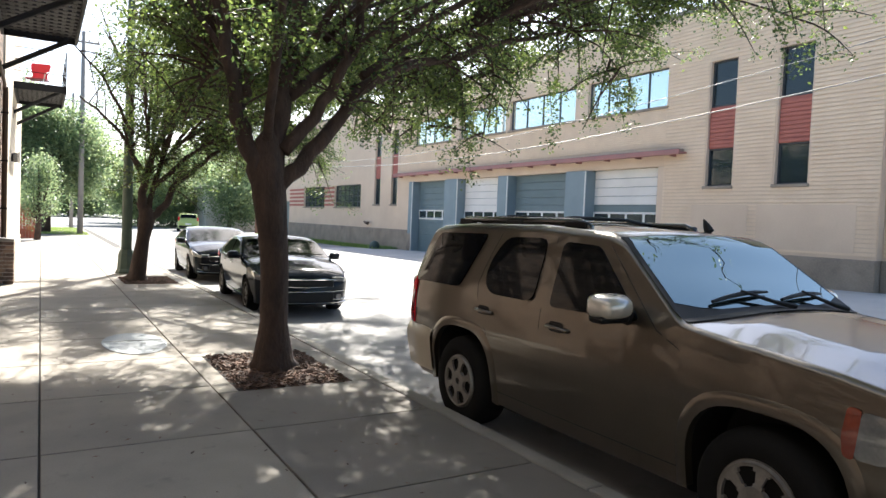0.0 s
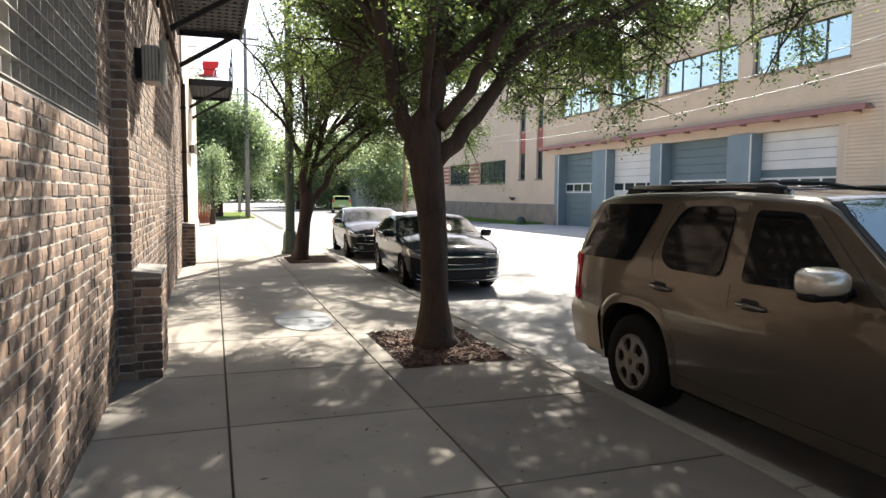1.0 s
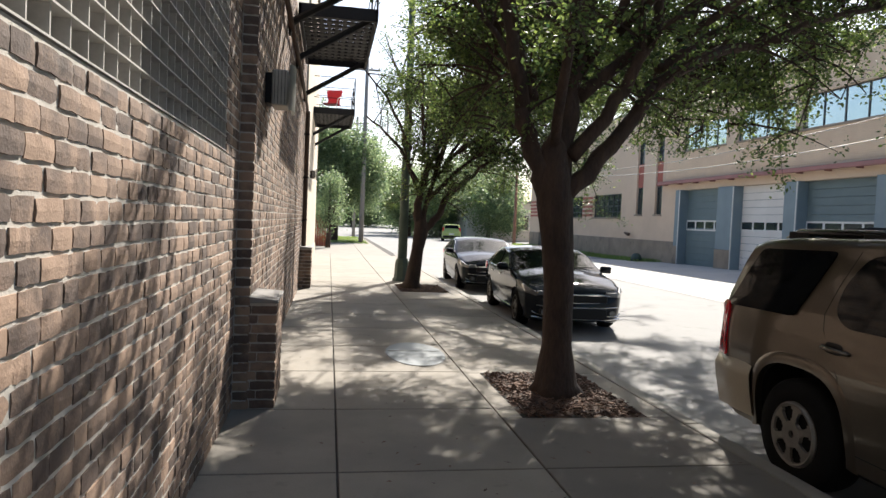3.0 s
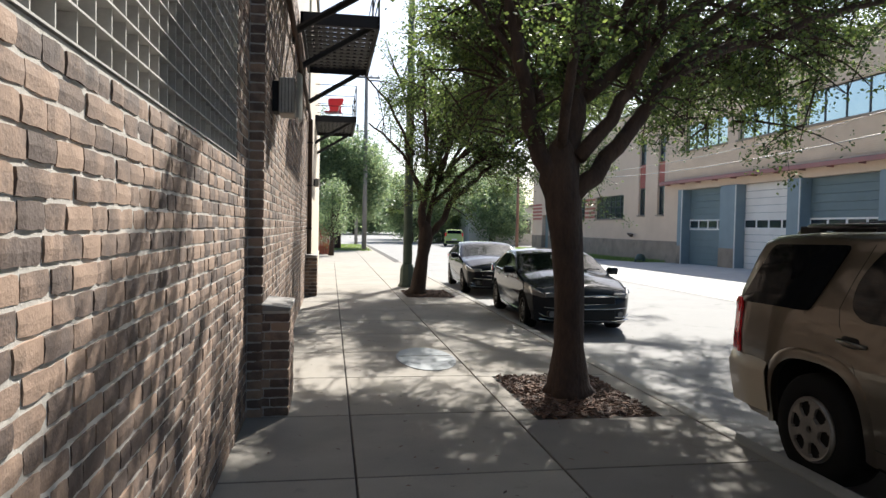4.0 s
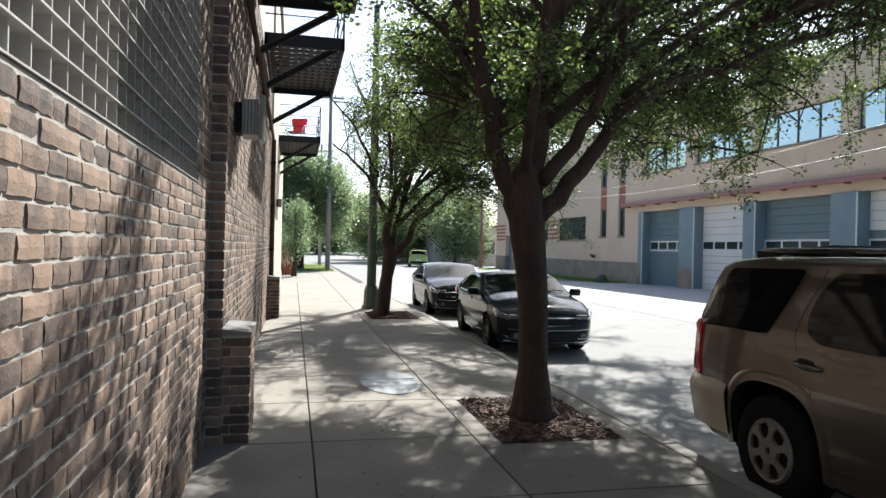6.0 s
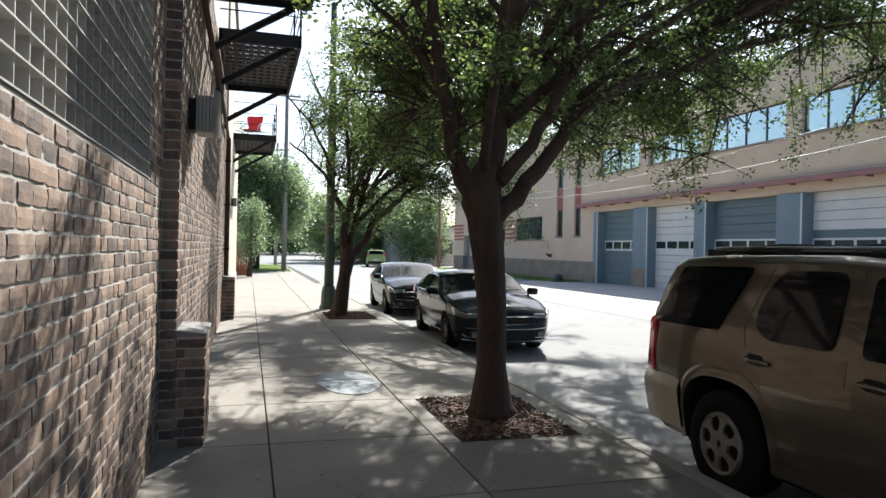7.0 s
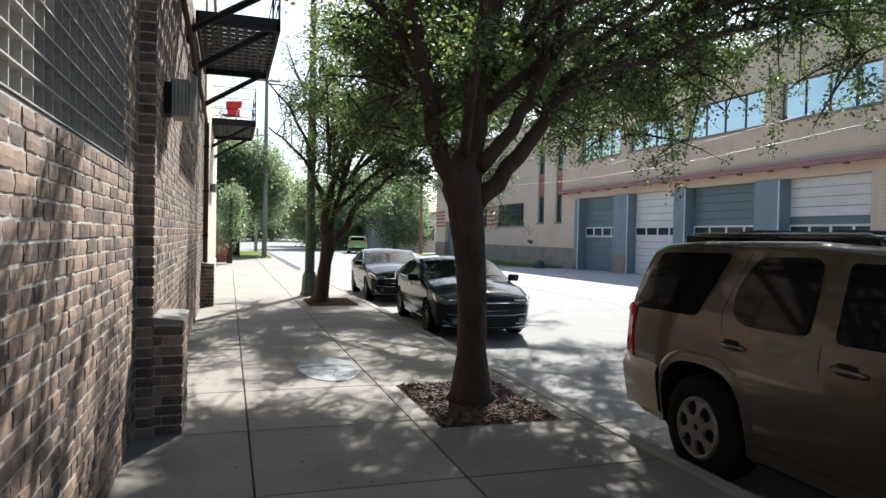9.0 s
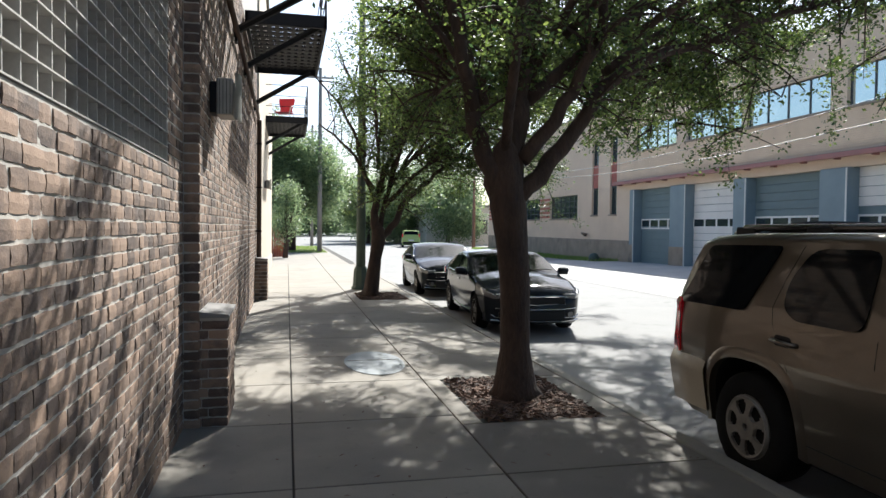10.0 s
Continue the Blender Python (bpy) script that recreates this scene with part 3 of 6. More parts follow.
UPPER = [(d[0] - 0.25, d[1] + 0.25, 5.85, 7.15) for d in DOORS]
SLITS = [(34.8, 35.6), (37.1, 37.95), (10.15, 11.12), (12.5, 13.45)]
SLIT_HOLES = [(a, b, 2.6 if a > 20 else 3.13, 7.0) for a, b in SLITS]
BARS = [(40.0, 44.55, 2.43, 3.93), (46.5, 51.0, 2.43, 3.93)]
ENTRY = [(54.6, 56.4, 0.0, 2.9)]
for block in wall_with_holes(GX, GX + 0.45, 8.25, 59.2, 1.15, G_TOP, [(15.2, 32.8, 0, HEAD)] + UPPER + SLIT_HOLES + BARS + ENTRY):
    gpart("wall", block, "tan_wall")
gpart("wall", boxed(GX + 0.7, GX + 13.6, 6.5, 6.9, -0.3, G_TOP), "tan_wall")
gpart("wall", boxed(GX + 0.25, GX + 0.7, 6.5, 8.25, 1.15, G_TOP), "tan_wall")
gpart("wall", boxed(GX + 0.45, GX + 14, 58.8, 59.2, -0.3, G_TOP), "tan_wall")
gpart("wall", boxed(GX + 13.6, GX + 14, 6.5, 58.8, -0.3, G_TOP), "tan_wall")
gpart("roof", boxed(GX + 0.3, GX + 14, 6.5, 59.1, G_TOP - 0.4, G_TOP - 0.2), "roof")
gpart("coping", boxed(GX - 0.06, GX + 0.5, 6.5, 59.25, G_TOP, G_TOP + 0.14, 0.02), "kerb")
for a, b in ((8.25, 15.2), (32.8, 54.6), (56.4, 59.2)):
    gpart("foundation", boxed(GX - 0.05, GX + 0.44, a, b, -0.4, 1.15, 0.02), "foundation")
gpart("foundation", boxed(GX + 0.2, GX + 0.69, 6.5, 8.24, -0.4, 1.15, 0.02), "foundation")
# horizontal brick courses that stand a little proud on the nearer wing
for k in range(64):
    z = 1.24 + k * 0.115
    if z > G_TOP - 0.05:
        break
    cut = [8.27, 15.1]
    for h in SLIT_HOLES[2:]:
        if h[2] - 0.12 < z < h[3] + 0.05:
            cut += [h[0] - 0.05, h[1] + 0.05]
    cut.sort()
    for a, b in zip(cut[::2], cut[1::2]):
        gpart("brick_course", boxed(GX - 0.022, GX - 0.001, a, b, z, z + 0.085, 0.004), "tan_brick")
    gpart("brick_course", boxed(GX + 0.228, GX + 0.249, 6.5, 8.2, z, z + 0.085, 0.004), "red_brick" if 28 > k > 14 and k % 5 in (0, 1, 2) else "tan_brick")
for k in range(18):
    gpart("brick_course", boxed(GX - 0.02, GX - 0.001, 15.1, 34.4, 4.5 + k * 0.072, 4.56 + k * 0.072, 0.004), "tan_brick")


def roller_door(y0, y1, style, n_panes):
    """A sectional door: panels, a strip of small panes with white frames."""
    d = gpart("garage_door", boxed(GX + 0.37, GX + 0.41, y0, y1, 0, HEAD), "door_grey", label={"grey": "blue-grey sectional door", "white": "white sectional door", "mixed": "white over grey sectional door"}[style])
    rows = 12
    h = HEAD / rows
    for k in range(rows):
        z = k * h
        white = style == "white" or (style == "mixed" and z > 2.55)
        if k in (6,):
            continue
        bm = boxed(GX + 0.33, GX + 0.369, y0 + 0.01, y1 - 0.01, z + 0.008, z + h - 0.008, 0.006)
        gpart("panel", bm, "door_white" if white else "door_grey", d)
    z = 6 * h
    gpart("pane_rail", boxed(GX + 0.325, GX + 0.35, y0, y1, z - 0.14, z - 0.07), "door_white", d)
    gpart("pane_rail", boxed(GX + 0.325, GX + 0.35, y0, y1, z + h - 0.01, z + h + 0.06), "door_white", d)
    w = (y1 - y0) / n_panes
    for k in range(n_panes + 1):
        gpart("mullion", boxed(GX + 0.322, GX + 0.35, max(y0, y0 + k * w - 0.05), min(y1, y0 + k * w + 0.05), z - 0.07, z + h - 0.01), "door_white", d)
    for k in range(n_panes):
        gpart("pane", boxed(GX + 0.335, GX + 0.35, y0 + k * w + 0.05, y0 + (k + 1) * w - 0.05, z - 0.07, z + h - 0.01), "pane", d)


for y0, y1, style in DOORS:
    roller_door(y0, y1, style, 4)
# blue-grey piers between the bays
for a, b in ((32.6, 33.1), (27.9, 29.2), (23.7, 24.5), (18.7, 19.9)):
    col = gpart("bay_pier", boxed(GX - 0.12, GX + 0.36, a, b, -0.4, HEAD, 0.02), "blue_paint", label="blue-grey painted bay pier")
    gpart("guard_strip", boxed(GX - 0.145, GX - 0.121, a + 0.02, a + 0.07, 0.0, HEAD - 0.02), "door_white", col)
    gpart("base_block", boxed(GX - 0.16, GX - 0.121, a + 0.08, b - 0.03, -0.4, 0.95, 0.01), "foundation", col)
gpart("bay_pier", boxed(GX - 0.02, GX + 0.36, 15.0, 15.35, -0.4, HEAD, 0.02), "tan_wall")
gpart("bay_soffit", boxed(GX + 0.455, GX + 0.7, 15.2, 32.8, HEAD + 0.002, HEAD + 0.1), "blue_paint")
gpart("back_wall", boxed(GX + 0.46, GX + 0.56, 14.5, 33.5, -0.4, HEAD - 0.002), "dark")
can = gpart("canopy", boxed(GX - 0.34, GX, 14.2, 34.7, 4.2, 4.26, 0.01), "canopy", label="narrow faded red steel canopy")
gpart("gutter", boxed(GX - 0.40, GX - 0.34, 14.2, 34.7, 4.16, 4.33, 0.012), "canopy", can)
gpart("flashing", boxed(GX - 0.30, GX - 0.021, 14.3, 34.6, 4.262, 4.36, 0.01), "foundation", can)
for k in range(14):
    y = 14.6 + k * 1.5
    gpart("canopy_bracket", boxed(GX - 0.32, GX - 0.025, y, y + 0.025, 4.12, 4.198), "canopy", can)


def g_window(y0, y1, z0, z1, nx, nz, mat, x=GX + 0.16, sill=True, frame="frame_dark"):
    w = gpart("window", boxed(x + 0.02, x + 0.05, y0, y1, z0, z1), "dark")
    f = 0.05
    for a, b, c, d in ((y0, y1, z0, z0 + f), (y0, y1, z1 - f, z1), (y0, y0 + f, z0 + f, z1 - f), (y1 - f, y1, z0 + f, z1 - f)):
        gpart("frame", boxed(x - 0.03, x + 0.02, a, b, c, d), frame, w)
    for k in range(1, nx):
        y = y0 + (y1 - y0) * k / nx
        gpart("mullion", boxed(x - 0.03, x + 0.015, y - 0.025, y + 0.025, z0 + f, z1 - f), frame, w)
    for k in range(1, nz):
        z = z0 + (z1 - z0) * k / nz
        gpart("transom", boxed(x - 0.02, x + 0.012, y0 + f, y1 - f, z - 0.018, z + 0.018), frame, w)
    for k in range(nx):
        a, b = y0 + (y1 - y0) * k / nx, y0 + (y1 - y0) * (k + 1) / nx
        gpart("pane", boxed(x + 0.002, x + 0.010, a + 0.02, b - 0.02, z0 + 0.03, z1 - 0.03), mat, w)
    if sill:
        gpart("sill", boxed(GX - 0.07, GX + 0.16, y0 - 0.06, y1 + 0.06, z0 - 0.09, z0, 0.01), "foundation", w)


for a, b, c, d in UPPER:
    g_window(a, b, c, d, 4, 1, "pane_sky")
for i, (a, b) in enumerate(SLITS):
    z0, z1, z2 = (2.6, 4.2, 5.55) if a > 20 else (3.13, 4.30, 5.58)
    g_window(a, b, z0, z1, 1, 1, "pane")
    g_window(a, b, z2, 7.0, 1, 1, "pane", sill=False)
    panel = gpart("spandrel", boxed(GX + 0.1, GX + 0.3, a, b, z1, z2), "red_brick", label="red brick spandrel panel")
    for k in range(int((z2 - z1) / 0.12)):
        gpart("brick_course", boxed(GX + 0.075, GX + 0.099, a + 0.01, b - 0.01, z1 + 0.02 + k * 0.12, z1 + 0.115 + k * 0.12, 0.004), "red_brick", panel)
for a, b, c, d in BARS:
    g_window(a, b, c, d, 6, 4, "pane")
for k in range(5):
    for a, b in ((44.6, 46.45), (51.05, 54.5), (56.5, 59.1)):
        gpart("brick_band", boxed(GX - 0.03, GX - 0.001, a, b, 2.5 + k * 0.3, 2.66 + k * 0.3, 0.005), "red_brick")
gpart("entry_door", boxed(GX + 0.3, GX + 0.36, 54.6, 56.4, 0, 2.9), "door_grey")
gpart("standpipe", tube(bmesh.new(), [(GX - 0.02, 38.6, 1.35), (GX - 0.18, 38.6, 1.4), (GX - 0.18, 38.9, 1.5), (GX - 0.2, 38.2, 1.45)], 0.06, 6), "rust_pipe", label="small brown standpipe outlet")
for a, b in ((11.9, 13.9), (8.8, 11.6)):
    gpart("infill_panel", boxed(GX - 0.026, GX - 0.001, a, b, 1.3, 2.55, 0.004), "tan_wall")

apron = thing("apron", 0, 0, 0, "pale concrete apron before the garage doors", "pavement", kind="structure")
rows = [(x, y) for y in (-14, -4, 6, 12, 16, 20, 24, 28, 32, 36) for x in (10.6, 12, 14, 16, 17.2, 18.9)]
raw("sheet", [(x, y, ground_height(x, y) + 0.012) for x, y in rows], [(j * 6 + i, j * 6 + i + 1, j * 6 + i + 7, j * 6 + i + 6) for j in range(9) for i in range(5)], M["apron"], apron, smooth=True)


def grass_strip(name, x0, x1, y0, y1, n, z, h, label):
    rnd = random.Random(int(y0) + n)
    verts, faces = [], []
    for _ in range(n):
        x, y = rnd.uniform(x0, x1), rnd.uniform(y0, y1)
        a, hh, w = rnd.uniform(0, 6.28), h * rnd.uniform(0.5, 1.3), rnd.uniform(0.01, 0.025)
        dx, dy = math.cos(a) * w, math.sin(a) * w
        zz = z(x, y) if callable(z) else z
        k = len(verts)
        verts += [(x - dx, y - dy, zz), (x + dx, y + dy, zz), (x + rnd.uniform(-1, 1) * h * 0.5, y + rnd.uniform(-1, 1) * h * 0.5, zz + hh)]
        faces.append((k, k + 1, k + 2))
    tagged(raw(name, verts, faces, M["grass"]), label, "grass", kind="stuff")


grass_strip("grass", 16.6, 18.2, 34.2, 59, 14000, ground_height, 0.16, "strip of green grass along the garage foundation")
grass_strip("grass", -0.3, 3.0, 45, 60, 6000, -0.02, 0.1, "patchy green verge at the far corner")
hump = thing("valve_cover", 16.9, 34.6, ground_height(16.9, 34.6), "small dark domed valve housing on grass", "valve housing")
part("dome", lathe(bmesh.new(), [(0.3, 0), (0.29, 0.2), (0.22, 0.38), (0.08, 0.46)], "z", 16), M["post_green"], hump, smooth=True)


# ---- vehicles ----
def wheel(parent, x, y, r, w, side, spokes, rim_r):
    """A tyre with an alloy rim; the outside faces side (-1 or 1) along x."""
    wh = part("wheel", lathe(bmesh.new(), [(rim_r * 1.0, 0), (rim_r * 1.06, side * w * 0.04), (r * 0.9, side * w * 0.05), (r * 0.985, -side * w * 0.08), (r, -side * w * 0.25), (r, -side * w * 0.75), (r * 0.97, -side * w * 0.95), (r * 0.6, -side * w)], "x", 36), M["tyre"], parent, smooth=True)
    wh.location = (x, y, r)
    part("barrel", lathe(bmesh.new(), [(rim_r, -side * 0.03), (rim_r * 0.95, -side * 0.04), (rim_r * 0.9, -side * 0.09), (0.02, -side * 0.10)], "x", 36), M["black_plastic"], wh)
    bm = bmesh.new()
    lathe(bm, [(rim_r * 1.0, -side * 0.012), (rim_r * 1.0, side * 0.010), (rim_r * (0.955 if spokes < 6 else 0.86), side * 0.003), (rim_r * (0.95 if spokes < 6 else 0.85), -side * 0.04)], "x", 36)
    part("rim_lip", bm, M["rim"], wh)
    if spokes == 6:
        # one cast face with six rounded openings
        bm = bmesh.new()
        radii = [(0.12, 0.004), (0.40, 0.008), (0.47, 0.005), (0.55, 0.003), (0.76, 0.001), (0.85, 0.0), (0.90, 0.0), (0.97, 0.008)]
        rings = [[bm.verts.new((side * x, f * rim_r * math.cos(2 * math.pi * k / 72), f * rim_r * math.sin(2 * math.pi * k / 72))) for k in range(72)] for f, x in radii]
        for i in range(len(radii) - 1):
            for k in range(72):
                off = abs((k + 0.5 + 4) % 12 - 6)
                if (i in (1, 4) and off < 3) or (i in (2, 3) and off < 4):
                    continue
                bm.faces.new((rings[i][k], rings[i][(k + 1) % 72], rings[i + 1][(k + 1) % 72], rings[i + 1][k]))
        bmesh.ops.recalc_face_normals(bm, faces=bm.faces)
        bmesh.ops.solidify(bm, geom=bm.faces[:], thickness=0.022)
        part("wheel_face", bm, M["rim"], wh, "six-spoke grey alloy wheel face")
    for k in range(spokes if spokes != 6 else 0):
        a = 2 * math.pi * k / spokes + 0.3
        bm = bmesh.new()
        hw0, hw1 = rim_r * 0.15, rim_r * 0.33
        for sgn in (0,):
            c = [(0.16, hw0), (0.55, hw0 * 1.35), (0.97, hw1)] if spokes < 6 else [(0.16, rim_r * 0.10), (0.34, rim_r * 0.20), (0.48, rim_r * 0.21), (0.66, rim_r * 0.235), (0.80, rim_r * 0.31), (0.89, rim_r * 0.44)]
            front, back = [], []
            for f, hw in c:
                for s in (-1, 1):
                    px, py = f * rim_r, s * hw
                    yy, zz = px * math.cos(a) - py * math.sin(a), px * math.sin(a) + py * math.cos(a)
                    front.append(bm.verts.new((-side * (0.004 if f < 0.9 else 0.012) + side * 0.012 * (1 - f), yy, zz)))
                    back.append(bm.verts.new((-side * 0.05, yy, zz)))
            for i in range(0, len(front) - 2, 2):
                bm.faces.new((front[i], front[i + 1], front[i + 3], front[i + 2]))
                bm.faces.new((front[i], front[i + 2], back[i + 2], back[i]))
                bm.faces.new((front[i + 1], back[i + 1], back[i + 3], front[i + 3]))
        part("spoke", bm, M["rim"], wh)
    part("hub_cap", lathe(bmesh.new(), [(rim_r * (0.26 if spokes < 6 else 0.42), -side * 0.04), (rim_r * (0.25 if spokes < 6 else 0.40), side * 0.008), (rim_r * 0.14, side * 0.012), (rim_r * 0.13, side * 0.0), (0.004, side * 0.0)], "x", 20), M["rim"], wh, smooth=True)
    for k in range(5 if spokes < 6 else 6):
        a = 2 * math.pi * k / (5 if spokes < 6 else 6)
        part("lug_nut", lathe(bmesh.new(), [(0.014, -side * 0.02), (0.012, side * 0.016)], "x", 8, (0, rim_r * (0.2 if spokes < 6 else 0.27) * math.cos(a), rim_r * (0.2 if spokes < 6 else 0.27) * math.sin(a))), M["black_plastic"], wh)
    return wh


def lerp(table, v):
    """Piecewise linear look-up in ((v, value), ...)."""
    if v <= table[0][0]:
        return table[0][1]
    for (a, p), (b, q) in zip(table, table[1:]):
        if v <= b:
            return p + (q - p) * (v - a) / (b - a)
    return table[-1][1]


class Car:
    """A car body as a loft along y (front at -y). top: roofline heights; width: half widths; belt: height of the window line."""

    def __init__(self, name, place, turn, label, spec):
        self.s = spec
        self.ob = thing(name, place[0], place[1], place[2], label, "car", turn=turn)
        self.body()

    def half(self, y, z):
        s = self.s
        w = lerp(s["width"], y)
        b = s["belt"]
        low = s.get("low", 0.3)
        if z > b:
            return w - (z - b) * s["tumble"] - 0.008
        k = max(0.0, (z - low) / (b - low))
        t0 = s.get("tuck", 0.045)
        return w * (1 - t0 + t0 * math.sin(math.pi * min(1, 0.15 + 0.85 * k) * 0.75))

    def arch_point(self, a, r):
        """A point of the wheel opening, a circle squared off by the exponent arch_n."""
        n = self.s.get("arch_n", 2.0)
        k = r / (abs(math.cos(a)) ** n + abs(math.sin(a)) ** n) ** (1 / n)
        return k * math.cos(a), k * math.sin(a)

    def arch_reach(self, y, z):
        n = self.s.get("arch_n", 2.0)
        return min((abs(y - q) ** n + abs(z - self.s["arch_z"]) ** n) ** (1 / n) for q in self.s["axles"])

    def arch_flare(self, y, width, proud):
        """A swelling band round the wheel opening on both sides."""
        s = self.s
        for sx in (-1, 1):
            bm = bmesh.new()
            rows = []
            for k in range(29):
                a = -0.2 + (math.pi + 0.4) * k / 28
                row = []
                for r, out in ((s["arch"] - 0.003, -0.05), (s["arch"] - 0.003, proud * 0.9), (s["arch"] + width * 0.35, proud), (s["arch"] + width * 0.75, proud * 0.6), (s["arch"] + width, -0.006)):
                    dy, dz = self.arch_point(a, r)
                    row.append(bm.verts.new((sx * (self.half(y + dy, s["arch_z"] + dz) + out), y + dy, s["arch_z"] + dz)))
                rows.append(row)
            for a, b in zip(rows, rows[1:]):
                for i in range(4):
                    bm.faces.new((a[i], a[i + 1], b[i + 1], b[i]))
            soft_edges(part("wheel_arch_flare", bm, M[s["paint"]], self.ob), 50)

    def section(self, y):
        s = self.s
        z1, z0 = lerp(s["top"], y), lerp(s["floor"], y)
        r = lerp(s["edge"], y)
        m, top_z, low_z = 6, z1 - r, z0 + 0.03
        mid = min(s["belt"], low_z + (top_z - low_z) * 0.7)
        pts = [(self.half(y, z0) - 0.06, z0)]
        for i in range(15):
            z = low_z + (mid - low_z) * i / 9 if i < 9 else mid + (top_z - mid) * (i - 9) / 5
            pts.append((self.half(y, z), z))
        x1 = pts[-1][0]
        for i in range(1, m + 1):
            a = math.pi / 2 * i / m
            pts.append((x1 - r * 1.3 * (1 - math.cos(a)), z1 - r + r * math.sin(a) * 0.93))
        x2 = pts[-1][0]
        for i in range(1, 6):
            pts.append((x2 * (1 - i / 5), z1 - r * 0.07 + r * 0.07 * (1 - (1 - i / 5) ** 2) + lerp(s["crown"], y) * (1 - (1 - i / 5) ** 2)))
        return pts

    def body(self):
        s = self.s
        bm = bmesh.new()
        rows = []
        y0, y1 = s["width"][0][0], s["width"][-1][0]
        n = s.get("stations", 64)
        for i in range(n + 1):
            y = y0 + (y1 - y0) * i / n
            half = self.section(y)
            full = [(x, z) for x, z in half] + [(-x, z) for x, z in reversed(half[:-1])]
            rows.append([bm.verts.new((x, y, z)) for x, z in full])
        k = len(rows[0])
        for a, b in zip(rows, rows[1:]):
            for i in range(k):
                bm.faces.new((a[i], a[(i + 1) % k], b[(i + 1) % k], b[i]))
        bm.faces.new(rows[0])
        bm.faces.new(list(reversed(rows[-1])))
        bmesh.ops.recalc_face_normals(bm, faces=bm.faces)
        me = bpy.data.meshes.new("body")
        bm.to_mesh(me)
        bm.free()
        ob = new("body", me)
        cut = bmesh.new()
        for y in s["axles"]:
            for sx in (-1, 1):
                rows = [[cut.verts.new((x, y + dy, s["arch_z"] + dz)) for dy, dz in (self.arch_point(2 * math.pi * k / 48, s["arch"]) for k in range(48))] for x in (sx * 1.4, sx * (max(w for y, w in s["width"]) - 0.38))]
                for k in range(48):
                    cut.faces.new((rows[0][k], rows[0][(k + 1) % 48], rows[1][(k + 1) % 48], rows[1][k]))
                cut.faces.new(rows[0])
                cut.faces.new(list(reversed(rows[1])))
        bmesh.ops.recalc_face_normals(cut, faces=cut.faces)
        cme = bpy.data.meshes.new("cut")
        cut.to_mesh(cme)
        cut.free()
        cob = new("cut", cme)
        mod = ob.modifiers.new("arches", "BOOLEAN")
        mod.operation, mod.object, mod.solver = "DIFFERENCE", cob, "EXACT"
        dg = bpy.context.evaluated_depsgraph_get()
        done = bpy.data.meshes.new_from_object(ob.evaluated_get(dg))
        bpy.data.objects.remove(cob)
        bpy.data.objects.remove(ob)
        done.name = "body"
        done.materials.clear()
        done.materials.append(M[s["paint"]])
        done.materials.append(M["black_plastic"])
        inner = max(w for y, w in s["width"]) - 0.36
        for p in done.polygons:
            c = p.center
            reach = self.arch_reach(c.y, c.z)
            near = reach < s["arch"] + 0.004
            p.material_index = 1 if (near and abs(p.normal.x) < 0.5 and abs(c.x) < lerp(s["width"], c.y) - 0.03 and c.z > 0.2 and reach > s["arch"] - 0.03) or (near and abs(c.x) < inner + 0.02) else 0
        self.shell = new("body", done)
        self.shell.parent = self.ob
        soft_edges(self.shell, 35)
        for y in s["axles"]:
            for sx in (-1, 1):
                x = sx * (lerp(s["width"], y) - s.get("inset", 0.03))
                wheel(self.ob, x, y, s["tyre"], s.get("tyre_w", 0.24), sx, s["spokes"], s["rim"])

    def side(self, name, outline, mat, lift=0.012, label="", parent=None, thick=0.0, both=True, rounding=0.03):
        """A panel on the body's side from an outline of (y, z) corners, with rounded corners."""
        pts = []
        n = len(outline)
        for i in range(n):
            a, b, c = (Vector(outline[(i + d) % n]) for d in (-1, 0, 1))
            r = min(rounding, (a - b).length / 2.2, (c - b).length / 2.2)
            p, q = b + (a - b).normalized() * r, b + (c - b).normalized() * r
            for t in (0, 0.33, 0.67, 1):
                pts.append(p * (1 - t) ** 2 + b * 2 * t * (1 - t) + q * t * t)
        for sx in (-1, 1) if both else (-1,):
            bm = bmesh.new()
            cy, cz = sum(p.x for p in pts) / len(pts), sum(p.y for p in pts) / len(pts)
            rings = []
            for f in (1.0, 0.66, 0.33):
                rings.append([bm.verts.new((sx * (self.half(cy + (p.x - cy) * f, cz + (p.y - cz) * f) + lift), cy + (p.x - cy) * f, cz + (p.y - cz) * f)) for p in pts])
            mid = bm.verts.new((sx * (self.half(cy, cz) + lift), cy, cz))
            k = len(pts)
            for a, b in zip(rings, rings[1:]):
                for i in range(k):
                    bm.faces.new((a[i], a[(i + 1) % k], b[(i + 1) % k], b[i]))
            for i in range(k):
                bm.faces.new((rings[-1][i], rings[-1][(i + 1) % k], mid))
            back = [bm.verts.new((v.co.x - sx * (lift + 0.02), v.co.y, v.co.z)) for v in rings[0]]
            for i in range(k):
                bm.faces.new((rings[0][i], back[i], back[(i + 1) % k], rings[0][(i + 1) % k]))
            ob = part(name, bm, M[mat], parent or self.ob, label)
            soft_edges(ob, 30)

    def seam(self, pts):
        """A dark shut line along (y, z) points on both sides."""
        for sx in (-1, 1):
            part("shut_line", tube(bmesh.new(), [(sx * (self.half(y, z) - 0.0015), y, z) for y, z in pts], 0.004, 5), M["black_plastic"], self.ob)

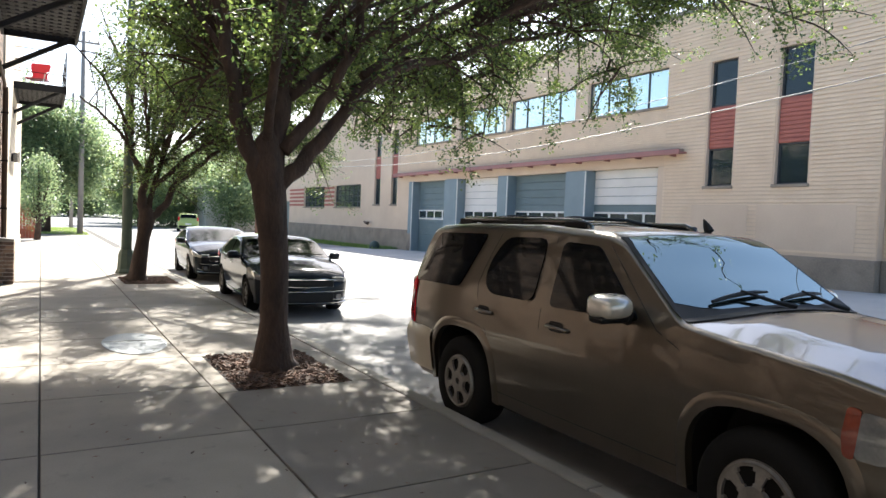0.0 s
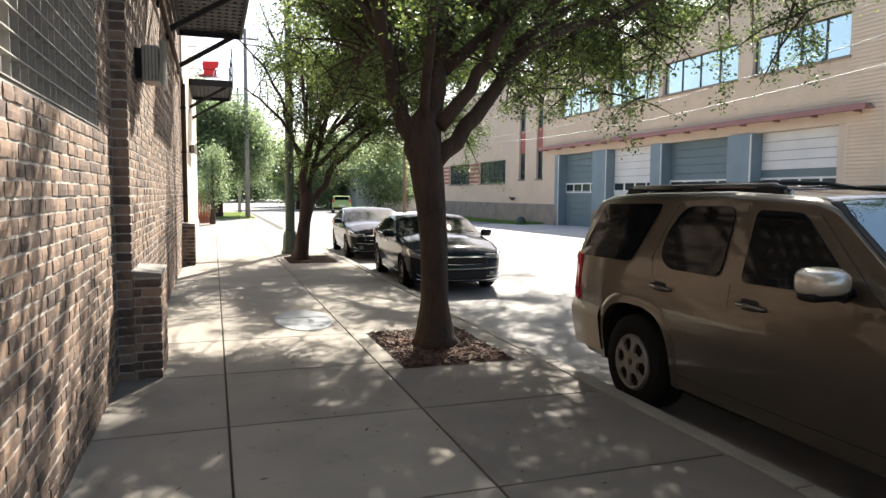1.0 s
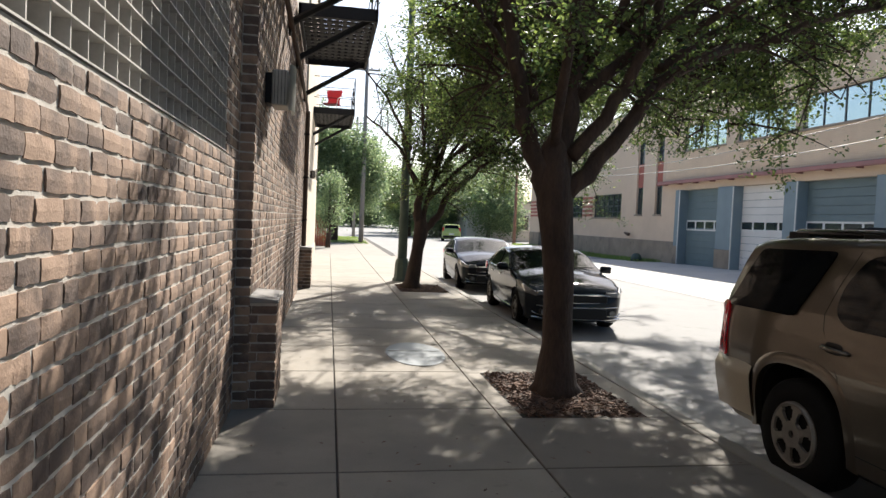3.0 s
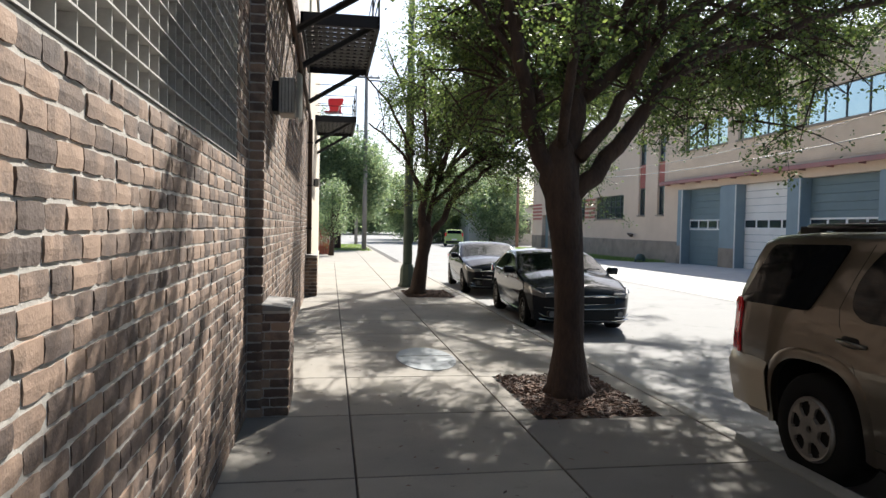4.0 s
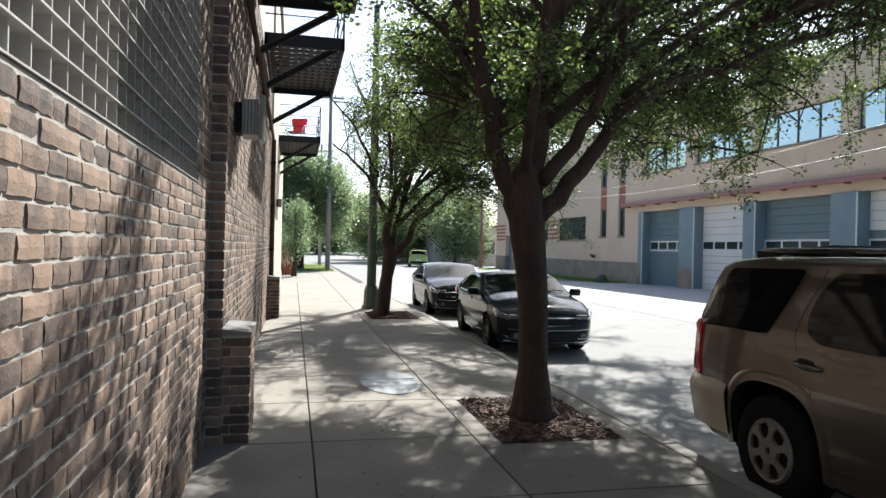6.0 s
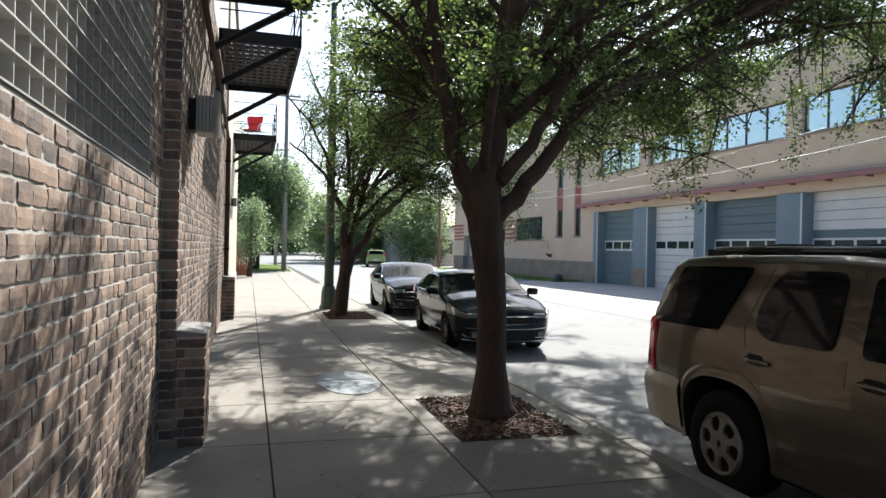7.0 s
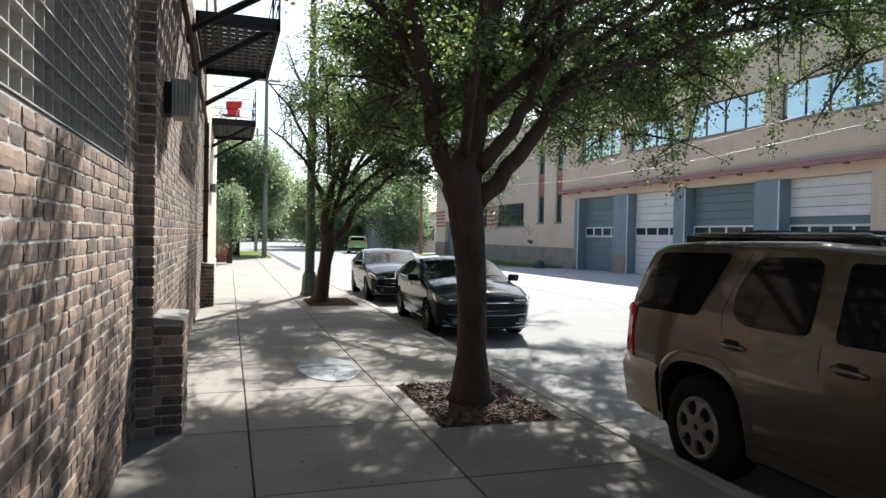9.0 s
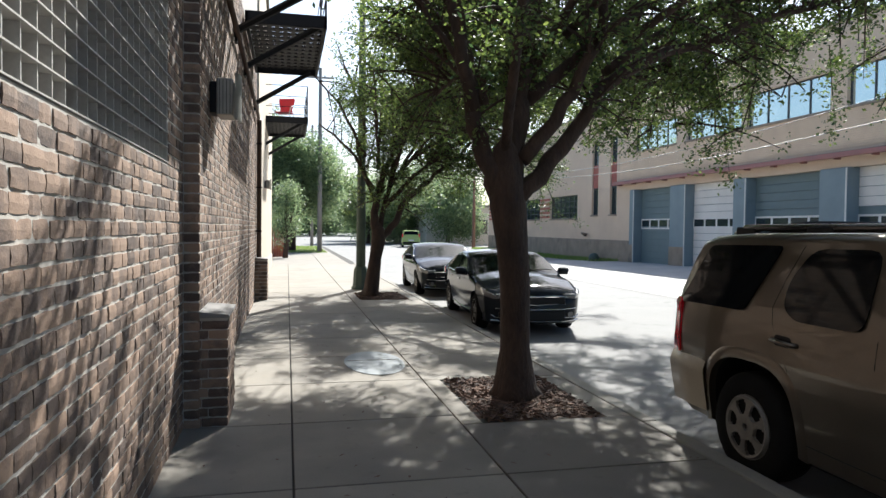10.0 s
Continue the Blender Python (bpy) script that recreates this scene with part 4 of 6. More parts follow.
    def across(self, name, y0, y1, mat, inset=0.1, lift=0.008, label="", rows=8, k0=0.0, k1=1.0, taper=0.0):
        """A panel laid over the top between two stations, such as a windscreen."""
        bm = bmesh.new()
        grid = []
        for i in range(rows + 1):
            y = y0 + (y1 - y0) * i / rows
            half = self.section(y)
            xm = max(0.1, half[-6][0] + 0.04 - inset - taper * (1 - i / rows))
            zc = half[-1][1]
            ze = half[-6][1]
            row = []
            for j in range(13):
                u = j / 6 - 1
                row.append(bm.verts.new((xm * u, y, ze + (zc - ze) * (1 - u * u) + lift)))
            grid.append(row)
        for a, b in zip(grid, grid[1:]):
            for j in range(12):
                bm.faces.new((a[j], a[j + 1], b[j + 1], b[j]))
        bmesh.ops.solidify(bm, geom=bm.faces[:], thickness=0.004)
        return soft_edges(part(name, bm, M[mat], self.ob, label), 30)


def wrapped(car, name, y0, y1, mat, first, lift, bow, label="", rows=10, parent=None, trim=0.0):
    """A windscreen that follows the body round its shoulders; its foot is bowed by bow, trim insets it all round."""
    bm = bmesh.new()
    grid = []
    for i in range(rows + 1):
        f = i / rows
        n = len(car.section(y0))
        row = []
        for side in (1, -1):
            for j in range(first, n) if side == 1 else range(n - 2, first - 1, -1):
                u = max(0.0, 1 - (j - first) / (n - 1 - first))
                y = y0 + trim + bow * u ** 3 + (y1 - y0 - 2 * trim - bow * u ** 3) * f
                x, z = car.section(y)[j]
                row.append(bm.verts.new((side * (x - trim * u), y, z + lift)))
        grid.append(row)
    for a, b in zip(grid, grid[1:]):
        for j in range(len(a) - 1):
            bm.faces.new((a[j], a[j + 1], b[j + 1], b[j]))
    bmesh.ops.recalc_face_normals(bm, faces=bm.faces)
    bmesh.ops.solidify(bm, geom=bm.faces[:], thickness=0.003)
    return soft_edges(part(name, bm, M[mat], parent or car.ob, label), 40)


SUV = dict(paint="suv_paint", belt=1.19, tumble=0.32, low=0.35, tuck=0.09, arch_n=2.9, crown=((-2.57, 0.06), (-1.9, 0.09), (-1.2, 0.09), (-1.0, 0.055), (-0.6, 0.02), (-0.25, 0.025)), inset=0.02, stations=96,
           width=((-2.57, 0.78), (-2.45, 0.90), (-2.2, 0.97), (-1.6, 1.0), (0, 1.0), (1.9, 0.995), (2.3, 0.975), (2.46, 0.93), (2.52, 0.88)),
           top=((-2.57, 0.82), (-2.5, 1.02), (-2.35, 1.10), (-1.9, 1.18), (-1.10, 1.265), (-0.96, 1.285), (-0.34, 1.74), (-0.2, 1.80), (0.6, 1.84), (1.7, 1.83), (2.15, 1.80), (2.27, 1.76), (2.42, 1.35), (2.47, 1.10), (2.52, 1.0)),
           floor=((-2.57, 0.40), (-2.2, 0.27), (2.2, 0.30), (2.52, 0.45)), edge=((-2.57, 0.1), (-2.3, 0.05), (-1.2, 0.04), (-0.9, 0.036), (-0.4, 0.036), (-0.2, 0.075), (2.2, 0.08), (2.52, 0.05)),
           axles=(-1.53, 1.416), arch=0.475, arch_z=0.42, tyre=0.40, tyre_w=0.27, rim=0.235, spokes=6)
suv = Car("sport_utility_vehicle", (4.67, 3.02, -0.155), 0, "pewter beige sport utility vehicle parked at the kerb", SUV)
suv.side("side_window", [(1.50, 1.245), (2.30, 1.235), (2.34, 1.27), (2.12, 1.72), (1.27, 1.735)], "car_glass", rounding=0.06, label="dark tinted rear quarter window")
suv.side("side_window", [(0.42, 1.235), (0.98, 1.235), (1.12, 1.32), (1.12, 1.50), (0.98, 1.72), (0.44, 1.73)], "car_glass", rounding=0.10, label="dark tinted door window")
suv.side("side_window", [(-0.66, 1.24), (0.22, 1.225), (0.25, 1.71), (-0.13, 1.70)], "car_glass", rounding=0.06, label="dark tinted door window")
screen_edge = wrapped(suv, "windscreen_border", -1.0, -0.27, "black_plastic", 19, 0.006, 0.12, "black windscreen border")
wrapped(suv, "windscreen", -0.98, -0.27, "windscreen", 21, 0.011, 0.12, "windscreen reflecting sky and branches", trim=0.02)
suv.seam([(0.33, 0.42), (0.33, 1.05), (0.33, 1.19), (0.345, 1.74)])
suv.seam([(-0.98, 0.42), (-0.98, 1.12), (-0.80, 1.21), (-0.24, 1.70)])
suv.seam([(0.98, 0.72), (1.02, 0.9), (1.2, 1.19), (1.22, 1.3), (1.17, 1.5), (1.08, 1.74)])
suv.seam([(-0.98, 0.42), (0.22, 0.42), (0.95, 0.43)])
for sx in (-1, 1):
    for y in (0.81, -0.14):
        h = part("door_handle", tube(bmesh.new(), [(-sx * 0.01, 0.12, 0.004), (sx * 0.026, 0.10, 0.006), (sx * 0.032, 0, 0.0), (sx * 0.026, -0.10, -0.006), (-sx * 0.01, -0.12, -0.008)], 0.016, 8), M["suv_paint"], suv.ob, "body-coloured door handle", smooth=True)
        h.location = (sx * suv.half(y + 0.25, 1.08), y + 0.25, 1.08)
    suv.side("tail_light", [(2.30, 0.80), (2.50, 0.80), (2.48, 1.20), (2.43, 1.27), (2.33, 1.25)], "tail_red", lift=0.014, rounding=0.03, label="tall red tail light") if sx == 1 else None
    rail = part("roof_rail", tube(bmesh.new(), [(sx * 0.60, 0.22, 1.815), (sx * 0.61, 0.34, 1.865), (sx * 0.62, 1.95, 1.86), (sx * 0.60, 2.1, 1.80)], 0.03, 10), M["rail_black"], suv.ob, "black roof rail", smooth=True)
    for y in (0.36, 1.15, 1.93):
        part("rail_foot", boxed(sx * 0.62 - 0.03, sx * 0.62 + 0.03, y - 0.12, y + 0.12, 1.79, 1.868, 0.012), M["black_plastic"], rail)
for y in (0.75, 1.6):
    part("cross_bar", tube(bmesh.new(), [(-0.61, y, 1.87), (-0.3, y, 1.905), (0.3, y, 1.905), (0.61, y, 1.87)], 0.016, 8), M["black_plastic"], suv.ob, "black roof cross bar", smooth=True)
part("antenna", tube(bmesh.new(), [(0.34, -0.12, 1.83), (0.34, -0.09, 1.88), (0.34, -0.06, 1.93)], [0.04, 0.028, 0.006], 8), M["black_plastic"], suv.ob, "black roof antenna fin")
# flat black panels paint the shade of a hollow behind each handle
for y in (1.07, 0.12):
    suv.side("handle_recess", [(y - 0.07, 1.045), (y + 0.09, 1.05), (y + 0.09, 1.125), (y - 0.07, 1.12)], "black_plastic", lift=0.003, rounding=0.035, label="flat black panel painting the shade behind the door handle")
# plain chassis parts added, out of sight, to keep light from under the car
part("underbody", boxed(-0.72, 0.72, -2.25, 2.2, 0.19, 0.37, 0.04), M["black_plastic"], suv.ob, "black underbody box added to block light under the car")
part("fuel_tank", boxed(-0.7, -0.1, 0.2, 1.0, 0.19, 0.3, 0.04), M["black_plastic"], suv.ob, "black fuel tank")
part("rear_axle", tube(bmesh.new(), [(-0.85, 1.416, 0.40), (-0.15, 1.416, 0.38), (0, 1.416, 0.38), (0.15, 1.416, 0.38), (0.85, 1.416, 0.40)], [0.05, 0.06, 0.13, 0.06, 0.05], 10), M["black_plastic"], suv.ob)
# bumpers, mirrors, lamps
for name, ya, yb, za, zb, x in (("rear_bumper", 1.93, 2.55, 0.46, 0.78, 0.978), ("front_bumper", -2.64, -2.25, 0.42, 0.74, 0.965)):
    bm = bmesh.new()
    rows = []
    outer = yb if yb > 0 else ya
    inner = ya if yb > 0 else yb
    prof = [(-0.05, za - 0.06), (-0.02, za - 0.08), (0.018, (za + zb) / 2 - 0.03), (0.03, zb - 0.09), (0.03, zb - 0.06), (0.004, zb + 0.015), (-0.02, zb + 0.03), (-0.12, zb + 0.03), (-0.14, za)]
    path = [(x + 0.005, inner, (1, 0)), (x + 0.008, (inner * 2 + outer) / 3, (1, 0)), (x - 0.03, outer - 0.10 * (1 if yb > 0 else -1), (0.9, 0.45)), (x - 0.14, outer - 0.02 * (1 if yb > 0 else -1), (0.45, 0.9)), (0, outer, (0, 1))]
    full = path + [(-px, py, (-n[0], n[1])) for px, py, n in reversed(path[:-1])]
    sy = 1 if yb > 0 else -1
    for px, py, n in full:
        rows.append([bm.verts.new((px + n[0] * o, py + sy * n[1] * o, z)) for o, z in prof])
    for a, b in zip(rows, rows[1:]):
        for i in range(len(prof)):
            bm.faces.new((a[i], a[(i + 1) % len(prof)], b[(i + 1) % len(prof)], b[i]))
    soft_edges(part(name, bm, M["suv_trim"], suv.ob, "beige painted bumper"), 50)
part("exhaust", tube(bmesh.new(), [(-0.6, 2.1, 0.42), (-0.66, 2.4, 0.42)], 0.035, 10), M["chrome"], suv.ob)


def door_mirror(car, y, z, s, cap, sx):
    x = car.half(y, z)
    mir = part("door_mirror", tube(bmesh.new(), [(sx * (x - 0.05), y, z - 0.05 * s), (sx * (x + 0.1 * s), y, z - 0.02 * s)], [0.07 * s, 0.05 * s], 10), M["black_plastic"], car.ob, "black mirror arm")
    bm = bmesh.new()
    bmesh.ops.create_uvsphere(bm, u_segments=18, v_segments=12, radius=0.5)
    for v in bm.verts:
        c = v.co
        c.x, c.z = math.copysign(abs(c.x * 2) ** 0.6 / 2, c.x), math.copysign(abs(c.z * 2) ** 0.65 / 2, c.z)
        c.y = max(c.y, -0.5) if c.y < 0 else min(c.y, 0.18)
    bmesh.ops.scale(bm, vec=(0.30 * s, 0.27 * s, 0.165 * s), verts=bm.verts)
    bmesh.ops.translate(bm, vec=(sx * (x + 0.19 * s), y, z + 0.03 * s), verts=bm.verts)
    part("mirror_cap", bm, M[cap], mir, "rounded mirror cap", smooth=True)
    part("mirror_base", boxed(sx * (x + 0.19 * s) - 0.13 * s, sx * (x + 0.19 * s) + 0.13 * s, y - 0.08 * s, y + 0.055 * s, z - 0.075 * s, z - 0.012 * s, 0.03 * s), M["black_plastic"], mir)
    part("mirror_glass", boxed(sx * (x + 0.19 * s) - 0.11 * s, sx * (x + 0.19 * s) + 0.11 * s, y + 0.046 * s, y + 0.052 * s, z - 0.045 * s, z + 0.095 * s, 0.0), M["chrome"], mir)


for sx in (-1, 1):
    door_mirror(suv, -0.55, 1.30, 1.0, "mirror_cap", sx)
for y in SUV["axles"]:
    suv.arch_flare(y, 0.085, 0.011)
suv.side("headlamp", [(-2.03, 1.03), (-2.005, 0.80), (-2.50, 0.78), (-2.49, 0.98)], "lens", lift=0.014, rounding=0.03, label="clear headlamp lens")
suv.side("amber_lens", [(-1.965, 1.04), (-1.945, 0.90), (-1.955, 0.80), (-2.005, 0.79), (-2.03, 1.035)], "amber", lift=0.015, rounding=0.025, label="amber indicator lens")
part("grille", boxed(-0.7, 0.7, -2.59, -2.50, 0.74, 1.02, 0.02), M["black_plastic"], suv.ob)


def on_top(car, x, y, up):
    """A point over the body's upper surface at (x, y)."""
    pts = car.section(y)
    for (xa, za), (xb, zb) in zip(pts[15:], pts[16:]):
        if xb <= abs(x) <= xa:
            return Vector((x, y, zb + (za - zb) * (abs(x) - xb) / max(1e-6, xa - xb) + up))
    return Vector((x, y, pts[-1][1] + up))


for x0, y0, x1, y1 in ((-0.60, -0.90, 0.02, -0.86), (0.08, -0.93, 0.66, -0.86)):
    blade = [on_top(suv, x0 + (x1 - x0) * f, y0 + (y1 - y0) * f, 0.035 + 0.012 * math.sin(math.pi * f)) for f in (0, 0.25, 0.5, 0.75, 1)]
    wiper = part("wiper", tube(bmesh.new(), blade, [0.012, 0.016, 0.018, 0.015, 0.008], 6), M["black_plastic"], suv.ob, "black windscreen wiper")
    part("wiper_arm", tube(bmesh.new(), [on_top(suv, x1 + 0.08, -1.02, 0.02), on_top(suv, x1 - 0.06, -0.96, 0.045), blade[2] + Vector((0, 0, 0.02))], [0.02, 0.014, 0.01], 6), M["black_plastic"], wiper)
cowl = wrapped(suv, "cowl", -1.09, -0.95, "black_plastic", 21, 0.008, 0.10, "black plastic cowl below the windscreen", rows=3)

SEDAN = dict(paint="black_paint", belt=0.93, tumble=0.42, low=0.25, tuck=0.08, crown=((-2.42, 0.05), (-1.9, 0.075), (-1.1, 0.07), (-0.9, 0.05), (-0.2, 0.035)), inset=0.02, stations=84,
             width=((-2.42, 0.46), (-2.37, 0.64), (-2.27, 0.76), (-2.08, 0.86), (-1.6, 0.92), (0, 0.93), (1.5, 0.925), (2.1, 0.88), (2.36, 0.78), (2.42, 0.68)),
             top=((-2.42, 0.58), (-2.34, 0.70), (-2.15, 0.78), (-1.6, 0.90), (-1.08, 0.965), (-1.0, 0.98), (-0.22, 1.29), (0.1, 1.355), (0.55, 1.375), (1.0, 1.33), (1.75, 1.07), (1.9, 1.06), (2.25, 1.02), (2.38, 0.92), (2.42, 0.7)),
             floor=((-2.42, 0.25), (-2.2, 0.18), (2.2, 0.2), (2.42, 0.32)), edge=((-2.42, 0.12), (-1.3, 0.1), (-0.2, 0.09), (1.0, 0.1), (2.42, 0.1)),
             axles=(-1.45, 1.35), arch=0.365, arch_z=0.33, tyre=0.325, tyre_w=0.22, rim=0.215, spokes=5)


def sedan(place, turn, paint, label):
    spec = dict(SEDAN, paint=paint)
    car = Car("sedan_car", place, turn, label, spec)
    car.side("side_window", [(-0.82, 0.955), (0.22, 0.955), (0.20, 1.28), (-0.12, 1.25)], "car_glass", rounding=0.05)
    car.side("side_window", [(0.32, 0.955), (1.25, 0.965), (1.28, 1.05), (0.9, 1.25), (0.30, 1.285)], "car_glass", rounding=0.05)
    car.across("windscreen", -1.0, -0.16, "sedan_screen", inset=0.05, label="windscreen reflecting sky and branches")
    car.across("rear_window", 1.02, 1.72, "car_glass", inset=0.08)
    car.seam([(-0.92, 0.32), (-0.95, 0.9), (-0.86, 0.97)])
    car.seam([(0.27, 0.30), (0.27, 0.95)])
    car.seam([(1.18, 0.65), (1.3, 0.95)])
    car.seam([(-0.9, 0.30), (0.9, 0.31)])
    for sx in (-1, 1):
        door_mirror(car, -0.72, 1.0, 0.75, paint, sx)
        for y in (0.08, 1.0):
            part("door_handle", boxed(sx * car.half(y, 0.82) - 0.015, sx * car.half(y, 0.82) + 0.022, y - 0.09, y + 0.09, 0.805, 0.835, 0.008), M["chrome"], car.ob, "chrome door handle")
        part("headlamp", boxed(sx * 0.6 - 0.12, sx * 0.6 + 0.1, -2.385, -2.15, 0.635, 0.72, 0.03), M["lens"], car.ob, "swept clear headlamp")
        fog = part("bumper_vent", boxed(sx * 0.58 - 0.09, sx * 0.58 + 0.08, -2.40, -2.2, 0.31, 0.41, 0.02), M["black_plastic"], car.ob)
        part("vent_trim", tube(bmesh.new(), [(sx * 0.50, -2.41, 0.315), (sx * 0.62, -2.40, 0.31), (sx * 0.72, -2.345, 0.32), (sx * 0.78, -2.27, 0.36)], 0.008, 6), M["chrome"], fog)
        part("tail_light", boxed(sx * 0.7 - 0.16, sx * 0.7 + 0.14, 2.2, 2.37, 0.78, 0.95, 0.03), M["tail_red"], car.ob)
    car.side("lamp_wing", [(-2.33, 0.625), (-2.30, 0.70), (-1.92, 0.80), (-1.86, 0.775), (-2.05, 0.665)], "lens", lift=0.012, rounding=0.03, label="swept back end of the headlamp")
    g = part("grille", boxed(-0.50, 0.50, -2.44, -2.3, 0.54, 0.67, 0.03), M["black_plastic"], car.ob, "black grille with chrome edge")
    part("grille_trim", tube(bmesh.new(), [(-0.55, -2.40, 0.66), (-0.3, -2.445, 0.685), (0, -2.455, 0.67), (0.3, -2.445, 0.685), (0.55, -2.40, 0.66)], 0.012, 6), M["chrome"], g)
    part("grille_trim", tube(bmesh.new(), [(-0.5, -2.40, 0.55), (0, -2.45, 0.53), (0.5, -2.40, 0.55)], 0.009, 6), M["chrome"], g)
    part("lower_grille", boxed(-0.5, 0.5, -2.44, -2.3, 0.26, 0.43, 0.02), M["black_plastic"], car.ob)
    part("splitter", tube(bmesh.new(), [(-0.78, -2.25, 0.26), (-0.5, -2.41, 0.25), (0.5, -2.41, 0.25), (0.78, -2.25, 0.26)], 0.014, 6), M["chrome"], car.ob)
    for sx in (-1, 1):
        part("sill_strip", tube(bmesh.new(), [(sx * (car.half(y, 0.27) + 0.004), y, 0.27 + 0.02 * abs(y)) for y in (-0.95, -0.3, 0.3, 0.9)], 0.012, 6), M["chrome"], car.ob, "thin chrome sill strip")
        part("window_trim", tube(bmesh.new(), [(sx * (car.half(y, z) + 0.012), y, z) for y, z in ((-0.84, 0.95), (0.25, 0.945), (1.26, 0.955), (1.31, 1.05), (0.92, 1.265), (0.3, 1.3), (-0.13, 1.265), (-0.84, 0.955))], 0.008, 6), M["chrome"], car.ob, "thin chrome window trim")
        part("fog_lamp", lathe(bmesh.new(), [(0.05, -0.04), (0.045, 0.012), (0.004, 0.016)], "y", 14, (sx * 0.6, -2.37, 0.36)), M["lens"], car.ob, "round fog lamp")
    part("bumper_line", tube(bmesh.new(), [(-0.72, -2.325, 0.47), (-0.45, -2.43, 0.455), (0, -2.45, 0.45), (0.45, -2.43, 0.455), (0.72, -2.325, 0.47)], 0.009, 6), M["chrome"], car.ob, "thin bright line across the bumper")
    for k, x in enumerate((-0.45, 0.2)):
        part("wiper", tube(bmesh.new(), [(x - 0.05, -1.03, 1.0), (x + 0.28, -0.93, 1.06), (x + 0.5, -0.95, 1.05)], 0.009, 6), M["black_plastic"], car.ob)
    return car


sedan((4.75, 13.45, -0.15), -4, "navy_paint", "glossy black sedan parked facing the camera at the kerb")
sedan((4.85, 19.9, -0.15), -3, "black_paint", "dark sedan parked behind the black one at the kerb")

HATCH = dict(paint="lime_paint", belt=1.0, tumble=0.22, low=0.3, crown=((0, 0.02),), inset=0.03, stations=56,
             width=((-2.05, 0.70), (-1.98, 0.80), (-1.8, 0.88), (-1.4, 0.9), (0, 0.9), (1.5, 0.9), (1.95, 0.87), (2.04, 0.82), (2.06, 0.78)),
             top=((-2.05, 0.7), (-1.95, 0.92), (-1.5, 1.02), (-1.0, 1.08), (-0.92, 1.1), (-0.35, 1.52), (0, 1.6), (1.2, 1.6), (1.7, 1.54), (1.9, 1.2), (2.04, 0.95), (2.06, 0.85)),
             floor=((-2.05, 0.3), (-1.8, 0.22), (1.8, 0.24), (2.06, 0.34)), edge=((-2.05, 0.1), (2.06, 0.08)),
             axles=(-1.3, 1.27), arch=0.37, arch_z=0.33, tyre=0.33, tyre_w=0.22, rim=0.22, spokes=5)
hatch = Car("hatchback_car", (12.0, 64.5, ground_height(12.0, 64.5)), 172, "lime green boxy hatchback driving away down the street", HATCH)
hatch.side("side_window", [(-0.6, 1.05), (0.25, 1.05), (0.25, 1.48), (-0.3, 1.48)], "car_glass")
hatch.side("side_window", [(0.33, 1.05), (1.45, 1.1), (1.4, 1.45), (0.33, 1.48)], "car_glass")
hatch.across("windscreen", -0.9, -0.35, "windscreen", inset=0.04)
hatch.across("rear_window", 1.72, 1.9, "car_glass", inset=0.1)
for sx in (-1, 1):
    part("tail_light", boxed(sx * 0.78 - 0.06, sx * 0.78 + 0.08, 1.85, 2.0, 0.95, 1.3, 0.02), M["tail_red"], hatch.ob)
part("number_plate", boxed(-0.25, 0.25, 2.05, 2.075, 0.62, 0.75), M["plate"], hatch.ob)
part("rear_bumper", boxed(-0.8, 0.8, 1.98, 2.1, 0.35, 0.55, 0.04), M["black_plastic"], hatch.ob)


# ---- trees ----
def bent(p, q, bend, n=5):
    p, q = Vector(p), Vector(q)
    return [p.lerp(q, i / n) + Vector(bend) * math.sin(math.pi * i / n) for i in range(n + 1)]


def leaves(points, size, rnd, spread, count, droop=0.3):
    """Small pointed leaves scattered round the points. Gives the vertices and faces as arrays."""
    k = len(points) * count
    g = np.random.default_rng(rnd.randrange(1 << 30))
    base = np.repeat(np.array(points), count, 0) + g.normal(0, 1, (k, 3)) * spread
    d = g.normal(0, 1, (k, 3))
    d[:, 2] = d[:, 2] * 0.6 - droop
    d /= np.linalg.norm(d, axis=1)[:, None]
    s = np.cross(d, g.normal(0, 1, (k, 3)))
    s /= np.linalg.norm(s, axis=1)[:, None]
    ln = size * g.uniform(0.6, 1.3, (k, 1))
    w = ln * 0.26
    v = np.stack([base, base + d * ln * 0.45 + s * w, base + d * ln, base + d * ln * 0.45 - s * w], 1).reshape(-1, 3)
    f = np.arange(4 * k).reshape(-1, 4)
    return v, f


def quick_mesh(name, v, f, material, parent):
    me = bpy.data.meshes.new(name)
    me.vertices.add(len(v))
    me.vertices.foreach_set("co", v.astype(np.float32).ravel())
    me.loops.add(f.size)
    me.loops.foreach_set("vertex_index", f.astype(np.int32).ravel())
    me.polygons.add(len(f))
    me.polygons.foreach_set("loop_start", np.arange(0, f.size, f.shape[1], dtype=np.int32))
    me.update()
    me.materials.append(material)
    ob = new(name, me)
    ob.parent = parent
    return ob


